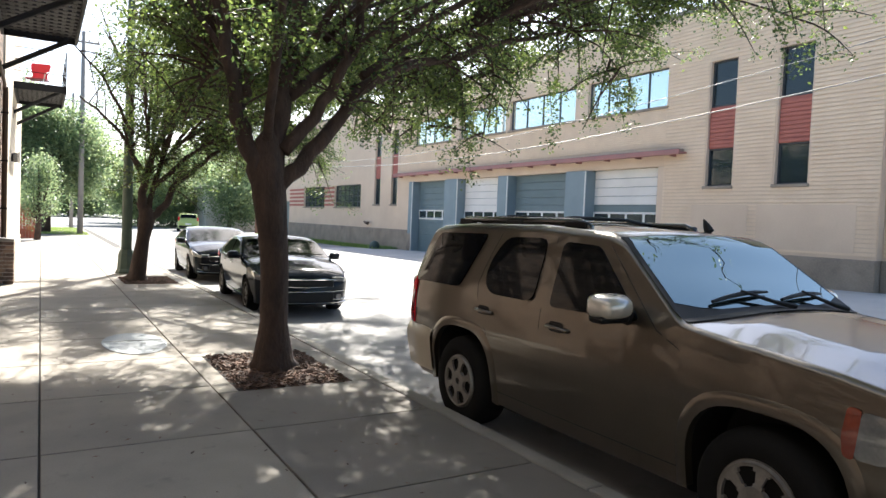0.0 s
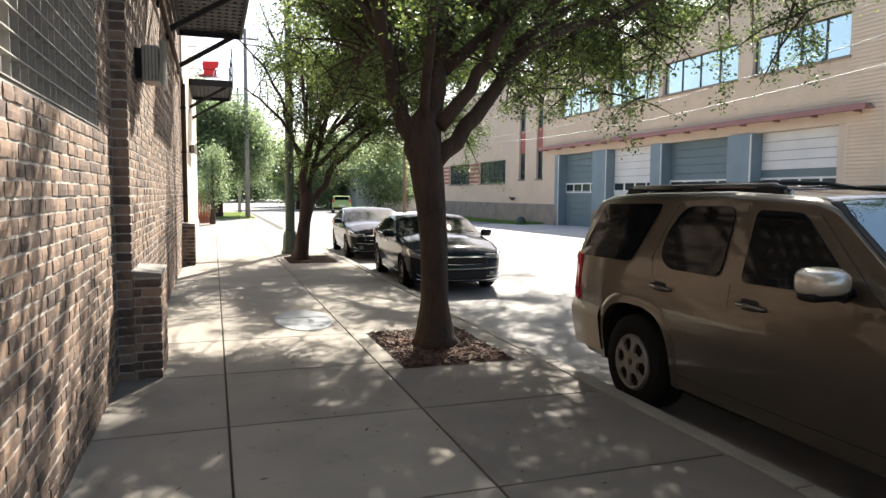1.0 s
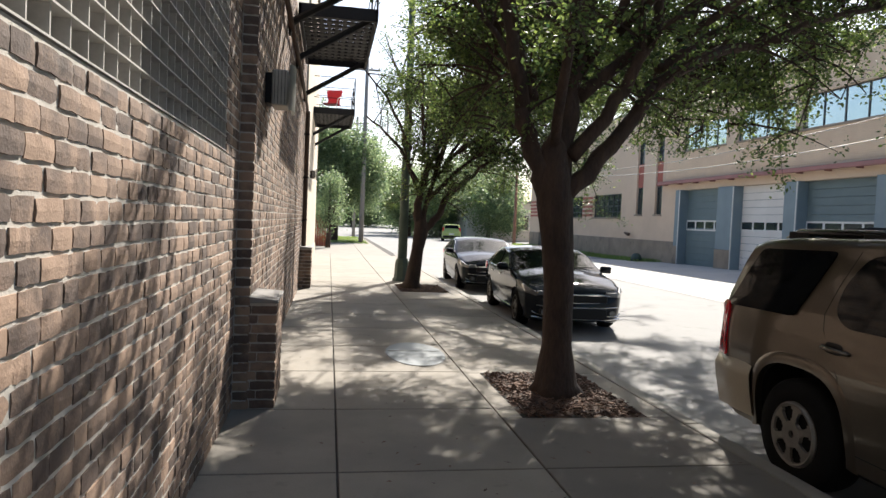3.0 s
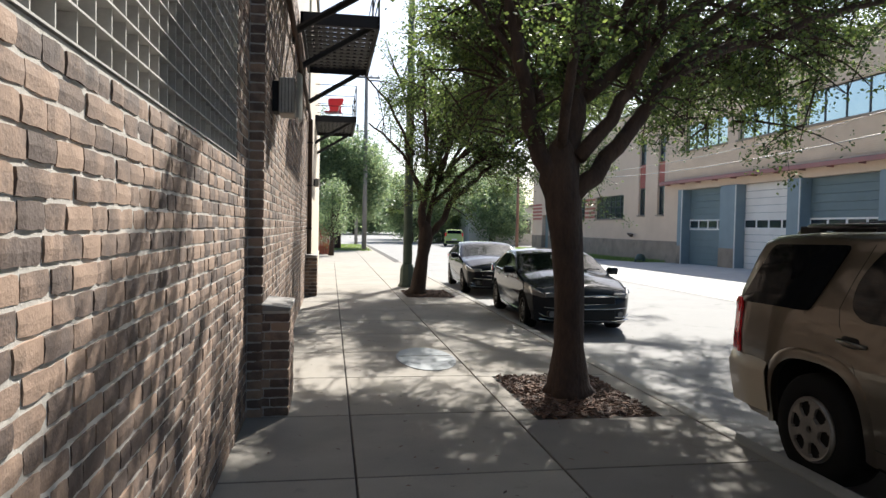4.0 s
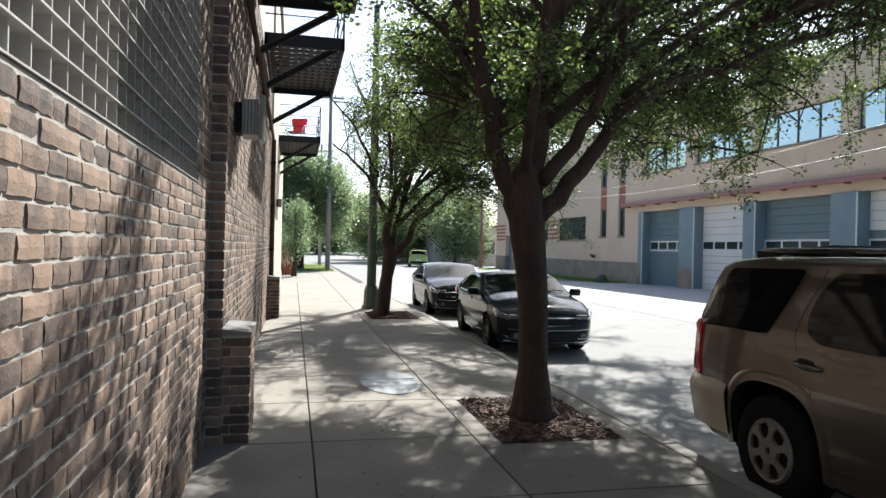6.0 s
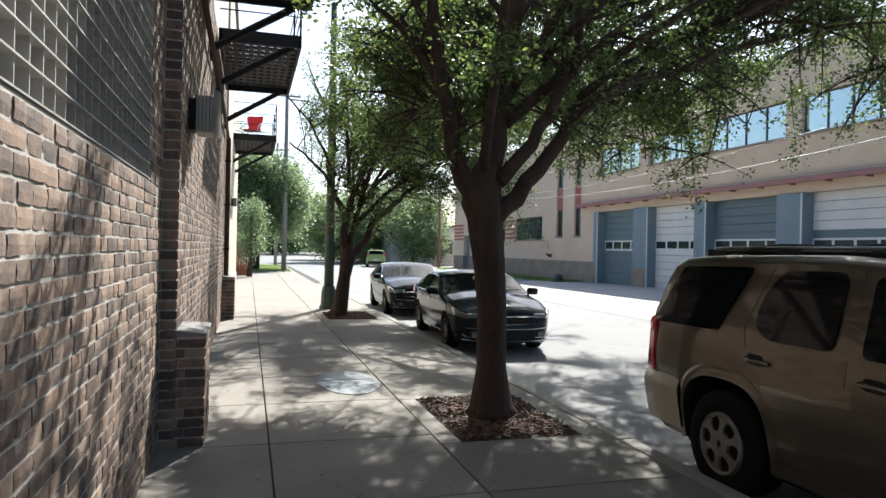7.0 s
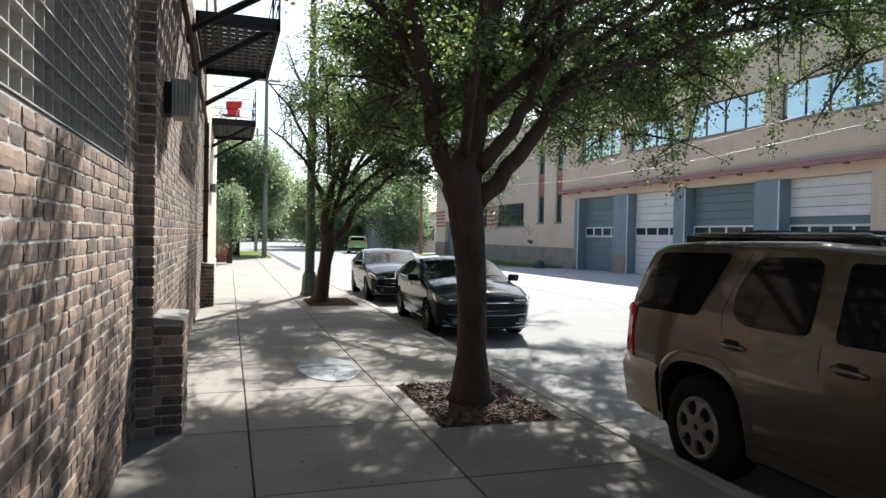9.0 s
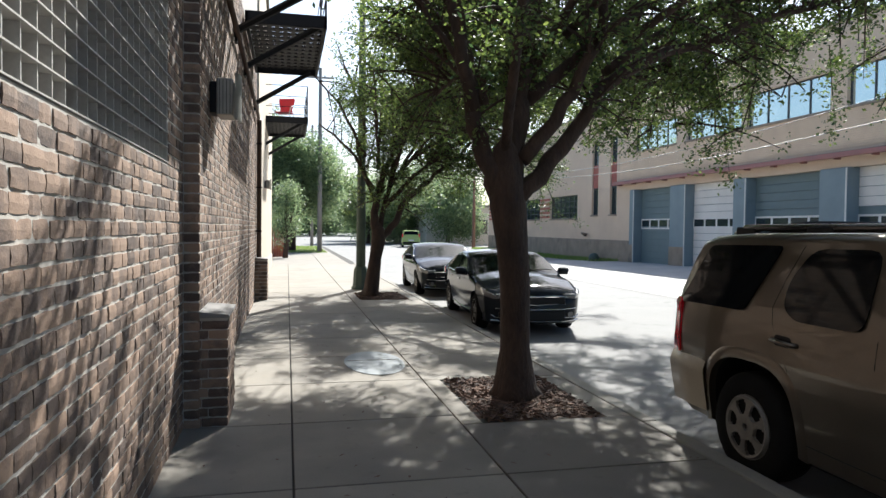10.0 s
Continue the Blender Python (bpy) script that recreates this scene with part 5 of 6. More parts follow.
def street_tree(x, y, label, limbs, trunk, seed, leaf=0.055, twig_n=26, per=9, leaf_mat="leaf", reach=0.9, bounds=None, gap=-0.1, sprigs=()):
    """Trunk and limbs as tapered tubes; each limb carries twigs with leaves. All points relative to the base."""
    rnd = random.Random(seed)
    tree = thing("street_tree", x, y, 0, label, "tree", "street trees")
    bm = bmesh.new()
    pts = [Vector(p) for p, r in trunk]
    tube(bm, pts, [r for p, r in trunk], 18)
    for v in bm.verts:
        a = math.atan2(v.co.y, v.co.x)
        flare = (max(0, 0.32 - v.co.z) / 0.32) ** 1.6
        k = 1 + 0.05 * math.sin(5 * a + v.co.z * 2) + 0.5 * flare * (1 + 0.5 * math.sin(3 * a + 1))
        v.co.x, v.co.y = v.co.x * k, v.co.y * k
    part("trunk", bm, M["bark"], tree, "rough brown bark trunk", smooth=True)
    tips = []
    wood = bmesh.new()
    for p, q, bend, r0, r1 in limbs:
        line = bent(p, q, bend, 8)
        line = [c + Vector((rnd.uniform(-1, 1), rnd.uniform(-1, 1), rnd.uniform(-1, 1))) * (0.03 if 0 < i < 8 else 0) for i, c in enumerate(line)]
        part("limb", tube(bmesh.new(), line, [r0 + (r1 - r0) * i / 8 for i in range(9)], 10), M["bark"], tree, smooth=True)
        length = (Vector(q) - Vector(p)).length
        for i in range(int(length * 9)):
            f = rnd.uniform(4.0 if r0 < 0.07 else 7.0, 8.0)
            c = line[min(7, int(f))].lerp(line[min(8, int(f) + 1)], f % 1)
            c = c + Vector((rnd.gauss(0, 0.1), rnd.gauss(0, 0.1), rnd.gauss(0, 0.1)))
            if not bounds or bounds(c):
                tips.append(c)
        for k in range(int(twig_n * length / 3.0)):
            f = rnd.uniform(0.28 if r0 < 0.07 else 0.85, 1.0)
            c = line[min(7, int(f * 8))].lerp(line[min(8, int(f * 8) + 1)], f * 8 % 1)
            out = Vector((rnd.gauss(0, 1), rnd.gauss(0, 1), rnd.gauss(0.1, 0.6))).normalized()
            ahead = (Vector(q) - Vector(p)).normalized()
            d = (out + ahead * 0.5).normalized()
            l = reach * rnd.uniform(0.6, 1.5)
            e = c + d * l + Vector((0, 0, -0.1 * l))
            hole = gap + (0.08 if e.z > 5.4 else 0)
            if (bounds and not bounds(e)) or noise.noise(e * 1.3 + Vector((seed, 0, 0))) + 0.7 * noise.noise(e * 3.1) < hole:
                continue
            tw = bent(c, e, (0, 0, 0.08 * l), 4)
            tube(wood, tw, [0.02 * r for r in (1.0, 0.8, 0.6, 0.45, 0.25)], 4, False)
            tips += tw[2:]
            for _ in range(4):
                b = tw[rnd.randrange(1, 5)]
                e2 = b + Vector((rnd.gauss(0, 1), rnd.gauss(0, 1), rnd.gauss(-0.15, 0.6))).normalized() * l * rnd.uniform(0.35, 0.8)
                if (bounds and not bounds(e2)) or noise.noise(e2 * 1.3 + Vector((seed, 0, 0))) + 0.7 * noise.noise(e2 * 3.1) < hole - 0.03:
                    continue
                t2 = bent(b, e2, (0, 0, 0.03), 3)
                tube(wood, t2, [0.008, 0.006, 0.005, 0.003], 3, False)
                tips += t2[1:] + [t2[2].lerp(t2[3], 0.5)]
    for p, q in sprigs:
        line = bent(p, q, (0.03, 0.05, 0.06), 6)
        tube(wood, line, [0.007, 0.006, 0.005, 0.005, 0.004, 0.003, 0.002], 4, False)
        for b in line[1:]:
            tips += [b, b + Vector((rnd.gauss(0, 0.06), rnd.gauss(0, 0.06), rnd.gauss(-0.03, 0.05))), b + Vector((rnd.gauss(0, 0.09), rnd.gauss(0, 0.09), rnd.gauss(-0.05, 0.06)))]
    tagged(part("twig_mass", wood, M["bark"], tree), kind="stuff")
    v, f = leaves([t[:] for t in tips], leaf, rnd, leaf * 1.2, per)
    tagged(quick_mesh("crown", v, f, M[leaf_mat], tree), kind="stuff")
    return tree, len(f)


T1 = [((-0.12, 0, 1.9), (-0.42, 0.05, 2.8), (0, 0, 0.0), 0.11, 0.08),
      ((-0.41, 0.05, 2.76), (-0.75, 0.1, 4.9), (-0.03, 0, 0.0), 0.079, 0.03),
      ((-0.05, 0, 1.85), (0.12, 0.1, 3.3), (-0.04, 0, 0.0), 0.15, 0.1),
      ((0.11, 0.1, 3.25), (0.8, 0.3, 6.3), (-0.03, 0, 0.0), 0.099, 0.03),
      ((0.14, 0.05, 2.95), (1.5, 0.15, 4.05), (0, 0, 0.04), 0.072, 0.045),
      ((1.46, 0.15, 4.02), (4.0, 0.3, 5.4), (0, 0, 0.1), 0.045, 0.02),
      ((0.06, -0.05, 2.35), (0.8, -0.1, 3.5), (0.04, 0, -0.03), 0.08, 0.055),
      ((0.79, -0.1, 3.46), (0.98, -0.3, 5.8), (0.05, 0, 0.0), 0.056, 0.02),
      ((0.0, 0, 1.95), (0.9, 0.05, 3.12), (0.03, 0, -0.05), 0.1, 0.07),
      ((0.88, 0.05, 3.1), (2.1, 0.1, 3.65), (0, 0, 0.09), 0.0705, 0.045),
      ((2.06, 0.1, 3.63), (4.6, 0.5, 4.5), (0, 0, 0.1), 0.05, 0.018),
      ((-0.35, 0.3, 3.2), (-0.55, 2.4, 2.75), (0, 0, 0.3), 0.025, 0.008), ((-0.3, 0.6, 3.3), (0.1, 3.0, 2.95), (0, 0, 0.3), 0.025, 0.008),
      ((-0.1, 0, 2.35), (-0.35, -1.9, 5.4), (0, 0, 0.1), 0.055, 0.02),
      ((0.1, 0.1, 2.4), (0.6, 2.9, 5.4), (0, 0, 0.2), 0.065, 0.02),
      ((-0.3, 0.05, 2.9), (-1.1, 1.0, 5.2), (0, 0, 0.25), 0.05, 0.02),
      ((0.2, 0.2, 3.2), (1.6, -2.3, 6.0), (0, 0, 0.2), 0.05, 0.015),
      ((1.0, 0.1, 3.3), (5.0, 2.2, 4.3), (0, 0, 0.6), 0.05, 0.015),
      ((1.2, 0.1, 3.6), (5.2, -1.4, 4.9), (0, 0, 0.6), 0.045, 0.015),
      ((0.3, 0.3, 4.0), (2.8, 2.4, 6.6), (0, 0, 0.2), 0.045, 0.015),
      ((0.3, 0.3, 4.0), (-0.8, 2.0, 6.6), (0, 0, 0.2), 0.045, 0.015),
      ((0.5, 0.0, 3.6), (3.0, -3.0, 5.4), (0, 0, 0.4), 0.045, 0.015),
      ((0.2, 0.6, 3.4), (2.2, 3.4, 4.5), (0, 0, 0.4), 0.04, 0.015),
      ((0.25, 0.2, 4.2), (0.6, -0.8, 7.2), (0, 0, 0.0), 0.045, 0.015),
      ((2.0, 0.3, 4.0), (6.4, 4.6, 4.9), (0, 0, 0.5), 0.045, 0.012),
      ((2.4, 0.4, 4.1), (7.4, 2.4, 5.2), (0, 0, 0.5), 0.045, 0.012),
      ((2.4, 0.4, 4.1), (7.0, 0.2, 5.2), (0, 0, 0.4), 0.04, 0.012),
      ((1.2, 1.6, 4.2), (4.6, 5.6, 4.6), (0, 0, 0.6), 0.04, 0.012),
      ((0.8, 1.8, 4.4), (1.6, 5.2, 5.6), (0, 0, 0.3), 0.04, 0.012),
      ((-0.6, 0.4, 3.6), (-0.8, 2.6, 4.6), (0, 0, 0.3), 0.04, 0.012),
      ((-0.5, 0.1, 3.4), (-1.0, -0.8, 4.9), (0, 0, 0.2), 0.035, 0.012),
      ((1.6, 0.2, 4.8), (4.4, 1.2, 6.8), (0, 0, 0.2), 0.04, 0.012),
      ((1.6, 0.2, 4.6), (4.6, -1.0, 6.6), (0, 0, 0.2), 0.04, 0.012),
      ((2.6, 0.0, 4.2), (5.8, -2.9, 4.5), (0, 0, 0.5), 0.035, 0.01), ((3.0, 0.0, 4.3), (6.8, -1.6, 4.6), (0, 0, 0.4), 0.035, 0.01),
      ((1.8, -1.4, 4.5), (4.2, -4.0, 4.9), (0, 0, 0.3), 0.035, 0.01), ((2.6, 0.4, 4.0), (3.4, 1.2, 2.75), (0.3, 0, 0.4), 0.025, 0.006),
      ((3.4, 2.4, 4.6), (4.8, 6.2, 4.2), (0, 0, 0.5), 0.03, 0.008),
      ((3.4, 0.4, 4.4), (4.4, -0.6, 3.7), (0, 0, 0.3), 0.025, 0.006), ((4.6, 0.4, 4.6), (6.2, 1.0, 4.0), (0, 0, 0.4), 0.025, 0.006),
      
      ((2.6, 3.0, 4.8), (4.4, 7.6, 5.0), (0, 0, 0.4), 0.03, 0.01), ((1.4, 3.8, 5.2), (2.6, 7.0, 4.9), (0, 0, 0.3), 0.03, 0.01), ((4.4, 3.0, 5.0), (7.4, 6.2, 5.0), (0, 0, 0.4), 0.03, 0.01), ((3.6, 4.6, 4.9), (6.0, 8.2, 5.0), (0, 0, 0.3), 0.03, 0.01)]
T1 += [((-0.3, 0.05, 2.9), (-1.25, 0.6, 4.3), (0, 0, 0.15), 0.04, 0.012), ((-0.25, 0.3, 3.0), (-1.1, 2.0, 4.0), (0, 0, 0.2), 0.035, 0.012), ((-0.3, 0.1, 3.1), (-1.3, 1.3, 4.7), (0, 0, 0.2), 0.035, 0.012)]
T1 += [((0.3, 1.2, 4.0), (0.0, 4.4, 4.5), (0, 0, 0.3), 0.035, 0.012), ((0.4, 1.4, 4.2), (0.9, 5.6, 5.3), (0, 0, 0.3), 0.035, 0.012), ((0.6, 1.4, 4.2), (1.8, 4.8, 5.0), (0, 0, 0.3), 0.035, 0.012), ((0.5, 1.6, 4.6), (1.1, 6.4, 6.0), (0, 0, 0.3), 0.035, 0.012), ((0.3, 1.6, 4.4), (0.3, 5.2, 4.9), (0, 0, 0.3), 0.035, 0.012)]
# boughs over the kerb and the street
for k in range(1, 9):
    a, b = k % 3 / 2, k // 3
    T1.append(((1.0, 0.6, 4.1), (1.7 + 2.0 * a, 1.6 + 1.5 * b + 0.4 * math.sin(k * 1.9), 4.7 + 0.6 * b + 0.3 * a), (0, 0, 0.25), 0.035, 0.01))
for k in range(8):
    a, b = k % 4 / 3, k // 4
    T1.append(((2.6, 0.4, 4.2), (4.6 + 2.9 * a, -1.6 + 3.4 * b + 0.5 * math.sin(k * 2.3), 5.1 + 0.5 * a + 0.5 * b), (0, 0, 0.4), 0.038, 0.01))
for k in range(5):
    T1.append(((0.4, 1.5, 4.3), (0.1 + 0.45 * k, 4.2 + 2.0 * (k * 0.37 % 1), 4.7 + 0.9 * (k * 0.61 % 1)), (0, 0, 0.25), 0.035, 0.01))
T1 += [((-0.3, 0.6, 3.6), (x, y, z), (0, 0, 0.3), 0.03, 0.009) for x, y, z in ((-0.4, 4.0, 4.2), (-0.2, 5.0, 4.5), (0.1, 5.8, 4.9), (-0.5, 3.2, 3.9), (-0.9, 3.6, 4.4))]
# low fringe that hangs over the road
T1 += [(p, q, (0, 0, 0.3), 0.028, 0.007) for p, q in (((1.6, 0.4, 3.6), (2.6, 2.6, 3.0)), ((2.0, 0.5, 3.8), (3.3, 3.2, 3.05)), ((1.3, 0.4, 3.5), (1.9, 2.4, 2.9)), ((2.4, 0.5, 3.9), (3.9, 2.4, 3.15)), ((1.8, 0.5, 3.7), (2.9, 1.8, 2.95)))]
# the high outer boughs, added out of view to shade pavement and car
for k in range(6):
    a, b = k % 3 / 2, k // 3
    T1.append(((1.6, 0.3, 4.7), (2.8 + 3.6 * a + 0.5 * b, 0.8 + 4.6 * b + 0.5 * math.sin(k * 2.1), 6.4 + 0.9 * a + 0.9 * b), (0, 0, 0.5), 0.05, 0.012))
for k in range(6):
    a, b = k % 3 / 2, k // 3
    T1.append(((0.9, 0.1, 4.6), (-0.2 + 2.4 * a + 0.5 * b, -3.2 - 2.8 * b + 0.4 * math.sin(k * 1.7), 6.0 + 0.4 * a + 0.3 * b), (0, 0, 0.4), 0.05, 0.012))
TRUNK1 = [((0.03, 0, -0.05), 0.18), ((0.03, 0, 0.1), 0.165), ((0.035, 0, 0.5), 0.146), ((0.02, 0, 1.1), 0.145), ((-0.02, 0, 1.52), 0.158), ((-0.065, 0, 1.9), 0.178), ((-0.085, 0, 2.15), 0.165), ((-0.09, 0, 2.45), 0.12), ((-0.06, 0, 2.6), 0.04)]
# lower edge trimmed to the camera's view; gaps cut along the sun for dapples
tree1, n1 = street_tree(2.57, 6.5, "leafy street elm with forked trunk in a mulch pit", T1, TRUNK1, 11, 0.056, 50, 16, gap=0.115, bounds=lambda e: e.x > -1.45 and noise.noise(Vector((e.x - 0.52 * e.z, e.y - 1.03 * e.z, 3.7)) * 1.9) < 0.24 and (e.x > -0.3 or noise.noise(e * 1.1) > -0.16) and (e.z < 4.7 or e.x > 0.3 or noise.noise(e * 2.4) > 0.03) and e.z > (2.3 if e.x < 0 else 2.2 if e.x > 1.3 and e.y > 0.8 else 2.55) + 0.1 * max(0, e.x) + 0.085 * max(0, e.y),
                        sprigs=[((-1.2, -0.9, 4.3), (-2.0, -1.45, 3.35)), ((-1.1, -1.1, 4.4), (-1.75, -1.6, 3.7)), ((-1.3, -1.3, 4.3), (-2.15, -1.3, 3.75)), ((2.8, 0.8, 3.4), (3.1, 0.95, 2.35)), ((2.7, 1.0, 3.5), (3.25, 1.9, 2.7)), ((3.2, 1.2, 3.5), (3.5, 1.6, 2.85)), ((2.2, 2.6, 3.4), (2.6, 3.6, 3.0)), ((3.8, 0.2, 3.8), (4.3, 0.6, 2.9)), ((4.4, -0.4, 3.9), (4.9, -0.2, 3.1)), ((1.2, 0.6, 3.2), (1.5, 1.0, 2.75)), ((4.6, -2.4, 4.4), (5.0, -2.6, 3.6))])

T2 = [((-0.02, 0, 1.35), (-0.02, 0.05, 2.5), (-0.07, 0, 0), 0.12, 0.085), ((-0.02, 0.05, 2.46), (0.6, 0.1, 3.9), (-0.04, 0, 0.06), 0.086, 0.05), ((0.59, 0.1, 3.87), (1.2, 0.2, 6.0), (0, 0, 0), 0.05, 0.02),
      ((0.06, 0, 1.4), (0.62, 0, 2.3), (0.04, 0, -0.06), 0.095, 0.072), ((0.6, 0, 2.28), (1.9, 0, 3.4), (0, 0, 0.03), 0.072, 0.035), ((1.86, 0, 3.38), (3.4, -0.3, 4.6), (0, 0, 0.1), 0.036, 0.015), ((0.03, 0, 1.5), (0.36, 0.1, 2.95), (-0.03, 0, 0), 0.075, 0.05), ((0.35, 0.1, 2.92), (0.5, 0.4, 4.8), (0, 0, 0), 0.05, 0.02), ((-0.05, 0.05, 2.2), (-0.6, 0.2, 4.0), (-0.05, 0, 0), 0.04, 0.015),
      ((0.15, 0, 2.2), (3.0, -0.4, 4.3), (0, 0, 0.3), 0.06, 0.02), ((-0.1, 0, 2.6), (-1.4, 0.5, 4.2), (0, 0, 0.2), 0.05, 0.02),
      ((0.1, 0.1, 2.6), (0.5, 2.2, 5.4), (0, 0, 0.2), 0.05, 0.02), ((0.3, 0, 2.8), (0.9, -2.2, 5.4), (0, 0, 0.2), 0.05, 0.02),
      ((0, 0, 3.2), (0.2, 0.2, 7.0), (0, 0, 0), 0.05, 0.015), ((0.5, 0, 3.0), (2.8, 1.6, 5.8), (0, 0, 0.2), 0.045, 0.015),
      ((0.6, 0, 3.2), (4.6, 1.2, 5.0), (0, 0, 0.4), 0.04, 0.015), ((0.6, 0, 3.2), (4.2, -1.6, 4.8), (0, 0, 0.4), 0.04, 0.015),
      ((0.3, 0.2, 3.6), (3.4, 3.4, 5.2), (0, 0, 0.4), 0.04, 0.015), ((-0.3, 0.1, 3.4), (-1.6, -1.2, 5.0), (0, 0, 0.2), 0.04, 0.015),
      ((0.5, 0, 4.0), (2.2, -0.6, 6.6), (0, 0, 0.1), 0.04, 0.015), ((-0.3, 0.1, 4.0), (-0.9, 1.2, 6.2), (0, 0, 0.1), 0.04, 0.015),
      ((0.3, 0, 3.0), (1.0, -3.6, 4.7), (0, 0, 0.4), 0.04, 0.015), ((0.5, 0, 3.0), (2.8, -3.0, 4.9), (0, 0, 0.4), 0.04, 0.015), ((0, 0, 3.2), (-0.5, -2.8, 4.8), (0, 0, 0.3), 0.035, 0.015),
      ((2.0, -1.0, 4.4), (5.2, -3.2, 5.0), (0, 0, 0.4), 0.035, 0.012), ((2.0, -1.6, 4.5), (3.8, -4.8, 4.9), (0, 0, 0.3), 0.035, 0.012), ((3.0, 0.4, 4.6), (7.0, -1.2, 5.2), (0, 0, 0.4), 0.035, 0.012), ((3.2, 0.8, 4.7), (6.6, 2.4, 5.2), (0, 0, 0.3), 0.035, 0.012),
      ((1.3, -0.2, 3.5), (2.5, -0.8, 2.8), (0, 0, 0.3), 0.025, 0.008), ((2.2, -0.2, 3.9), (4.2, -0.4, 2.9), (0, 0, 0.4), 0.025, 0.008), ((0.9, 0.3, 3.4), (1.7, 0.9, 2.9), (0, 0, 0.2), 0.02, 0.008), ((2.4, 0.4, 4.0), (4.6, 1.5, 3.1), (0, 0, 0.4), 0.025, 0.008)]
T2 += [((0.6, 0.6, 3.8), (2.4, 5.6, 4.6), (0, 0, 0.6), 0.045, 0.012), ((0.8, 0.8, 4.0), (3.6, 6.6, 5.2), (0, 0, 0.5), 0.045, 0.012), ((0.5, 0.8, 4.2), (1.4, 6.4, 5.8), (0, 0, 0.4), 0.045, 0.012)]
TRUNK2 = [((-0.15, 0, -0.05), 0.21), ((-0.14, 0, 0.15), 0.17), ((-0.06, 0, 0.95), 0.15), ((0.01, 0, 1.4), 0.175), ((0.01, 0, 1.65), 0.14), ((0.0, 0, 1.8), 0.05)]
tree2, n2 = street_tree(2.55, 16.55, "leafy street elm leaning by the green post", T2, TRUNK2, 21, 0.062, 46, 13, gap=-0.05, bounds=lambda e: e.x > -1.2 and (e.x > 0.5 or noise.noise(e * 1.1 + Vector((5, 2, 1))) > -0.14))

# unseen tree added behind the camera to block light from the sky
shade_tree, n3 = street_tree(2.57, -3.6, "leafy street elm behind the camera, added unseen to cut sky light", T2, TRUNK2, 27, 0.075, 40, 12, gap=-0.2)


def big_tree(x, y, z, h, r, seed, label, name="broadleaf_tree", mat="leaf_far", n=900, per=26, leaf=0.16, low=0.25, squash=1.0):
    """A distant tree: tapered trunk, limbs and a crown of many leaf clumps with gaps."""
    rnd = random.Random(seed)
    tree = thing(name, x, y, z, label, "tree", "background trees")
    part("trunk", tube(bmesh.new(), [(0, 0, -0.1), (0.05, 0, h * 0.2), (0, 0.1, h * 0.5)], [h * 0.035, h * 0.026, h * 0.015], 10), M["bark"], tree, smooth=True)
    pts = []
    lobes = [(Vector((rnd.uniform(-0.6, 0.6) * r, rnd.uniform(-0.6, 0.6) * r, h * rnd.uniform(low + 0.2, 0.85))), r * rnd.uniform(0.35, 0.62)) for _ in range(11)]
    for c, rr in lobes:
        part("limb", tube(bmesh.new(), bent((0, 0, h * 0.28), c, (0, 0, -0.05 * h), 4), [h * 0.013, h * 0.011, h * 0.008, h * 0.006, h * 0.003], 6), M["bark"], tree, smooth=True)
    while len(pts) < n:
        c, rr = rnd.choice(lobes)
        d = Vector((rnd.gauss(0, 1), rnd.gauss(0, 1), rnd.gauss(0, 1))).normalized()
        p = c + d * rr * rnd.uniform(0.55, 1.08)
        p.z = c.z + (p.z - c.z) * squash
        if p.z > h * low:
            pts.append(p[:])
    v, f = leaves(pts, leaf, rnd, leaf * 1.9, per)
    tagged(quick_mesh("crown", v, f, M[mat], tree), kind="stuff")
    return tree


big_tree(0.7, 49, -0.1, 9.2, 3.9, 31, "large dark green tree past the cream building", n=3200, per=20, leaf=0.2)
big_tree(-4.5, 62, -0.1, 10.0, 5.2, 32, "large green tree behind the first", n=1800, per=16, leaf=0.26)
big_tree(0.3, 37.5, -0.05, 4.6, 1.0, 33, "slim pale shrub by the red fence", name="shrub", n=260, per=22, leaf=0.11, low=0.1)
for i, (x, y, h, r) in enumerate(((9.5, 78, 7.5, 4.2), (14, 82, 8.5, 5.0), (17.5, 72, 7.5, 4.0), (21, 90, 10, 6), (12.5, 96, 8, 5), (5, 140, 11, 7), (10, 165, 12, 8), (-4, 130, 11, 7), (-12, 150, 13, 8), (-4, 90, 9, 5), (18, 150, 13, 9), (28, 130, 13, 9), (2, 210, 13, 9))):
    big_tree(x, y, -0.15, h, r, 40 + i, "green tree in the hazy distance", n=1300, per=16, leaf=0.28 if y < 120 else 0.45, low=0.05)

# far trees as a plain belt
rb = random.Random(5)
belt = [(rb.uniform(-160, 200), rb.uniform(230, 330), rb.uniform(0, 10) * rb.random() ** 0.5) for _ in range(22000)]
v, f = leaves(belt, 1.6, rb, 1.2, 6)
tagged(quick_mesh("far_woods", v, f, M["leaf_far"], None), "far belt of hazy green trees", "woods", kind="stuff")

# ---- poles, fence, far buildings ----
post = thing("street_post", 2.35, 18.55, 0, "tall dark green tapered steel post with a flared base", "post")
part("shaft", tube(bmesh.new(), [(0, 0, 0.5), (0, 0, 8.2)], [0.13, 0.09], 12), M["post_green"], post, smooth=True)
part("base", lathe(bmesh.new(), [(0.25, -0.02), (0.25, 0.05), (0.21, 0.12), (0.19, 0.5), (0.15, 0.62)], "z", 8), M["post_green"], post)
part("cap", lathe(bmesh.new(), [(0.1, 8.19), (0.1, 8.24), (0.03, 8.3)], "z", 10), M["post_green"], post)


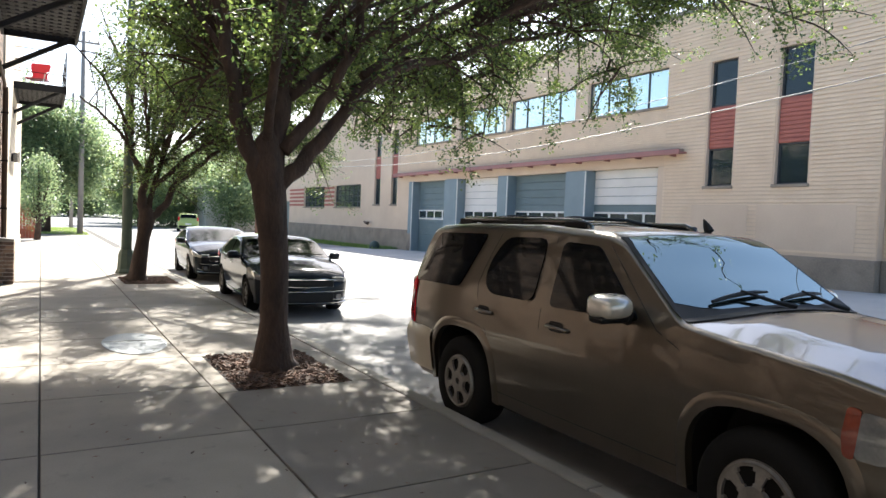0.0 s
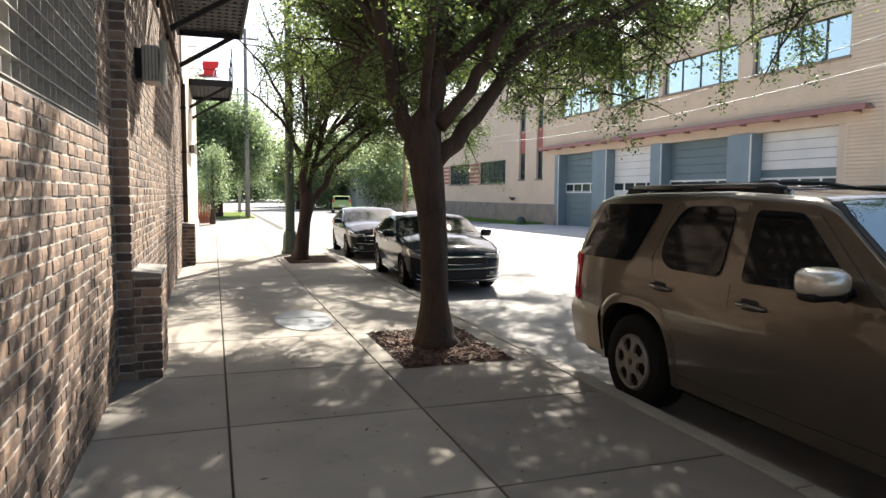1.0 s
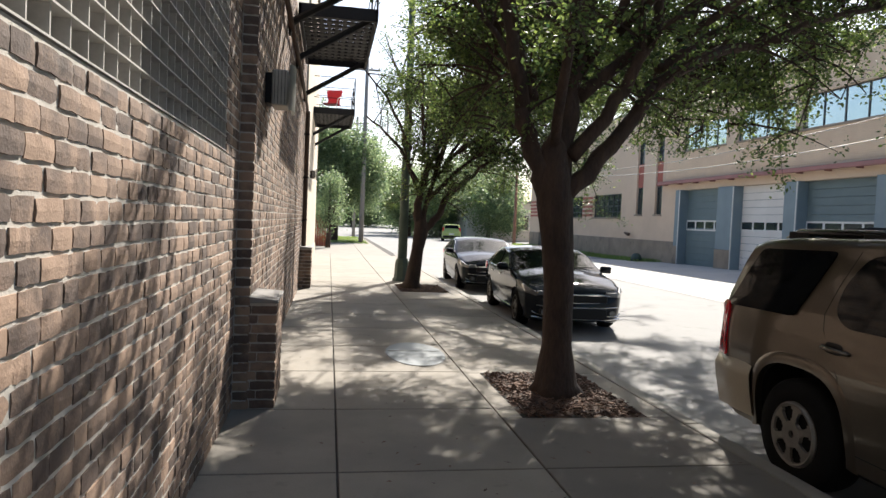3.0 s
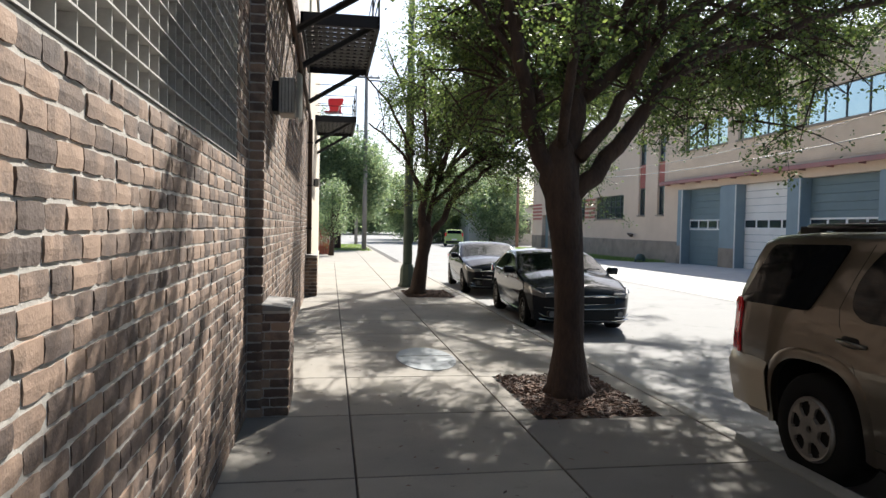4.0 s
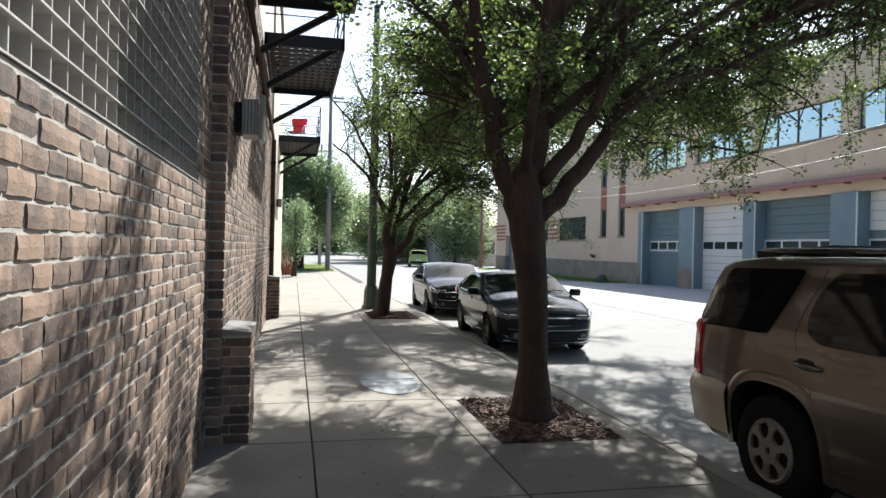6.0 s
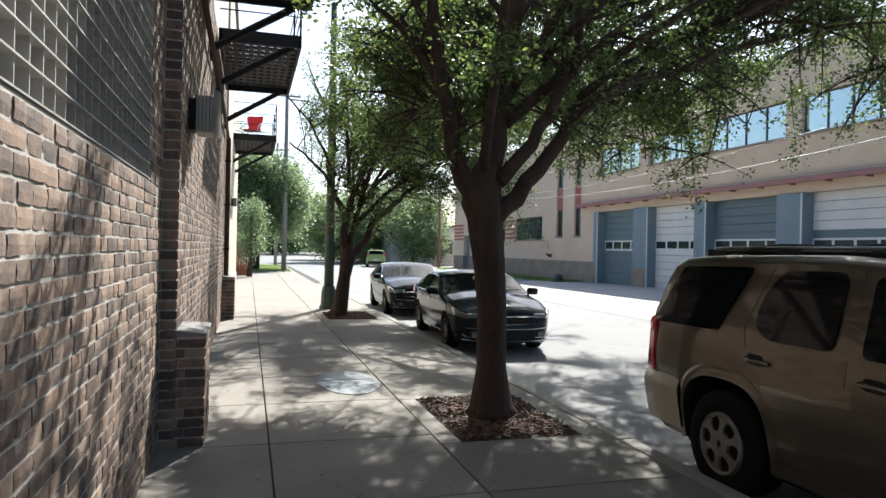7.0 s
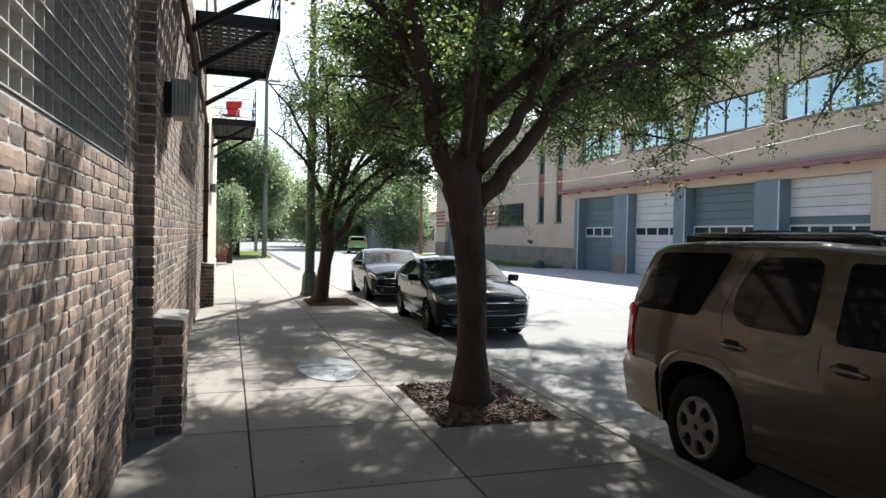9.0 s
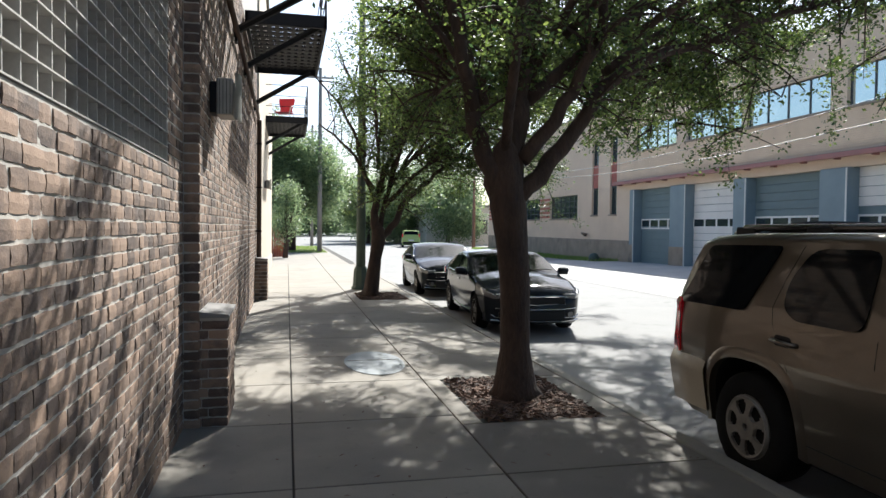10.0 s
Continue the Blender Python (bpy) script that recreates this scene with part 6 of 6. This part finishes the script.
def utility_pole(x, y, z, h, r, mat, label, arm=True):
    p = thing("utility_pole", x, y, z, label, "pole", "utility poles")
    part("shaft", tube(bmesh.new(), [(0, 0, -0.1), (0, 0, h)], [r, r * 0.7], 10), M[mat], p, smooth=True)
    if arm:
        arm_ob = part("cross_arm", boxed(-0.9, 0.9, -0.06, 0.06, h - 0.7, h - 0.58), M[mat], p)
        for k in (-0.8, -0.3, 0.3, 0.8):
            part("insulator", lathe(bmesh.new(), [(0.03, h - 0.58), (0.05, h - 0.5), (0.02, h - 0.42)], "z", 8, (k, 0, 0)), M["foundation"], arm_ob)


utility_pole(2.55, 47, -0.05, 12.5, 0.17, "pole_grey", "weathered grey wooden utility pole")
utility_pole(2.7, 66, -0.1, 11.5, 0.16, "pole_grey", "weathered grey utility pole farther off")
utility_pole(17.2, 60.4, -0.1, 6.8, 0.16, "pole_brown", "short brown wooden pole by the garage corner", False)

fence = thing("board_fence", -0.9, 39, -0.05, "rust red board fence beyond the cream building", "fence")
for k in range(8):
    part("board", boxed(0.0 + 0.14 * k, 0.13 + 0.14 * k, -0.02, 0.02, 0, 1.75 + 0.03 * (k % 3), 0.004), M["fence_red"], fence)
for z in (0.4, 1.4):
    part("rail", boxed(0, 1.12, 0.021, 0.06, z, z + 0.09), M["fence_red"], fence)

far_house = thing("white_building", 22, 74, -0.15, "low white building behind trees", "building")
part("wall", boxed(-6.5, 8, 0, 10, 0, 4.3), M["white_wall"], far_house)
part("roof", boxed(-6.8, 8.3, -0.3, 10.3, 4.3, 4.55, 0.03), M["roof"], far_house)
for k in range(3):
    w = part("window", boxed(-4.5 + 3.6 * k, -3.0 + 3.6 * k, -0.03, 0.02, 1.3, 2.9), M["frame_dark"], far_house)
    part("pane", boxed(-4.4 + 3.6 * k, -3.1 + 3.6 * k, -0.04, -0.031, 1.4, 2.8), M["pane"], w)


def cable(a, b, sag, r):
    line = [Vector(a).lerp(Vector(b), i / 24) + Vector((0, 0, -sag * math.sin(math.pi * i / 24))) for i in range(25)]
    c = thing("overhead_cable", *a, "thin overhead cable strung along the street", "cable", "overhead cables")
    part("wire", tube(bmesh.new(), [p - Vector(a) for p in line], r, 5), M["cable"], c, smooth=True)


utility_pole(12.0, -25.0, -0.1, 9.6, 0.16, "pole_brown", "brown wooden pole that carries the street cables", False)
cable((17.2, 60.4, 6.6), (12.0, -25.0, 8.0), 3.0, 0.015)
cable((17.2, 60.4, 6.68), (12.0, -25.0, 9.2), 3.1, 0.011)


def fallen_leaves():
    """Dry leaves and bits scattered over the pavement and the gutter."""
    rnd = random.Random(77)
    verts, faces = [], []
    for k in range(420):
        x, y = (rnd.uniform(-0.38, 3.4), rnd.uniform(0.5, 16)) if k % 3 else (rnd.uniform(3.62, 6.5), rnd.uniform(5.6, 15))
        z = 0.006 if x < 3.45 else ground_height(x, y) + 0.008
        a, l = rnd.uniform(0, 6.28), rnd.uniform(0.012, 0.03)
        c, s = math.cos(a) * l, math.sin(a) * l
        b = len(verts)
        verts += [(x - c, y - s, z), (x - s * 0.4, y + c * 0.4, z + 0.004), (x + c, y + s, z + rnd.uniform(0, 0.008)), (x + s * 0.4, y - c * 0.4, z + 0.003)]
        faces.append((b, b + 1, b + 2, b + 3))
    tagged(raw("fallen_leaves", verts, faces, M["mulch"]), "dry brown fallen leaves scattered on the pavement", "leaves", kind="stuff")


fallen_leaves()
build_bricks()
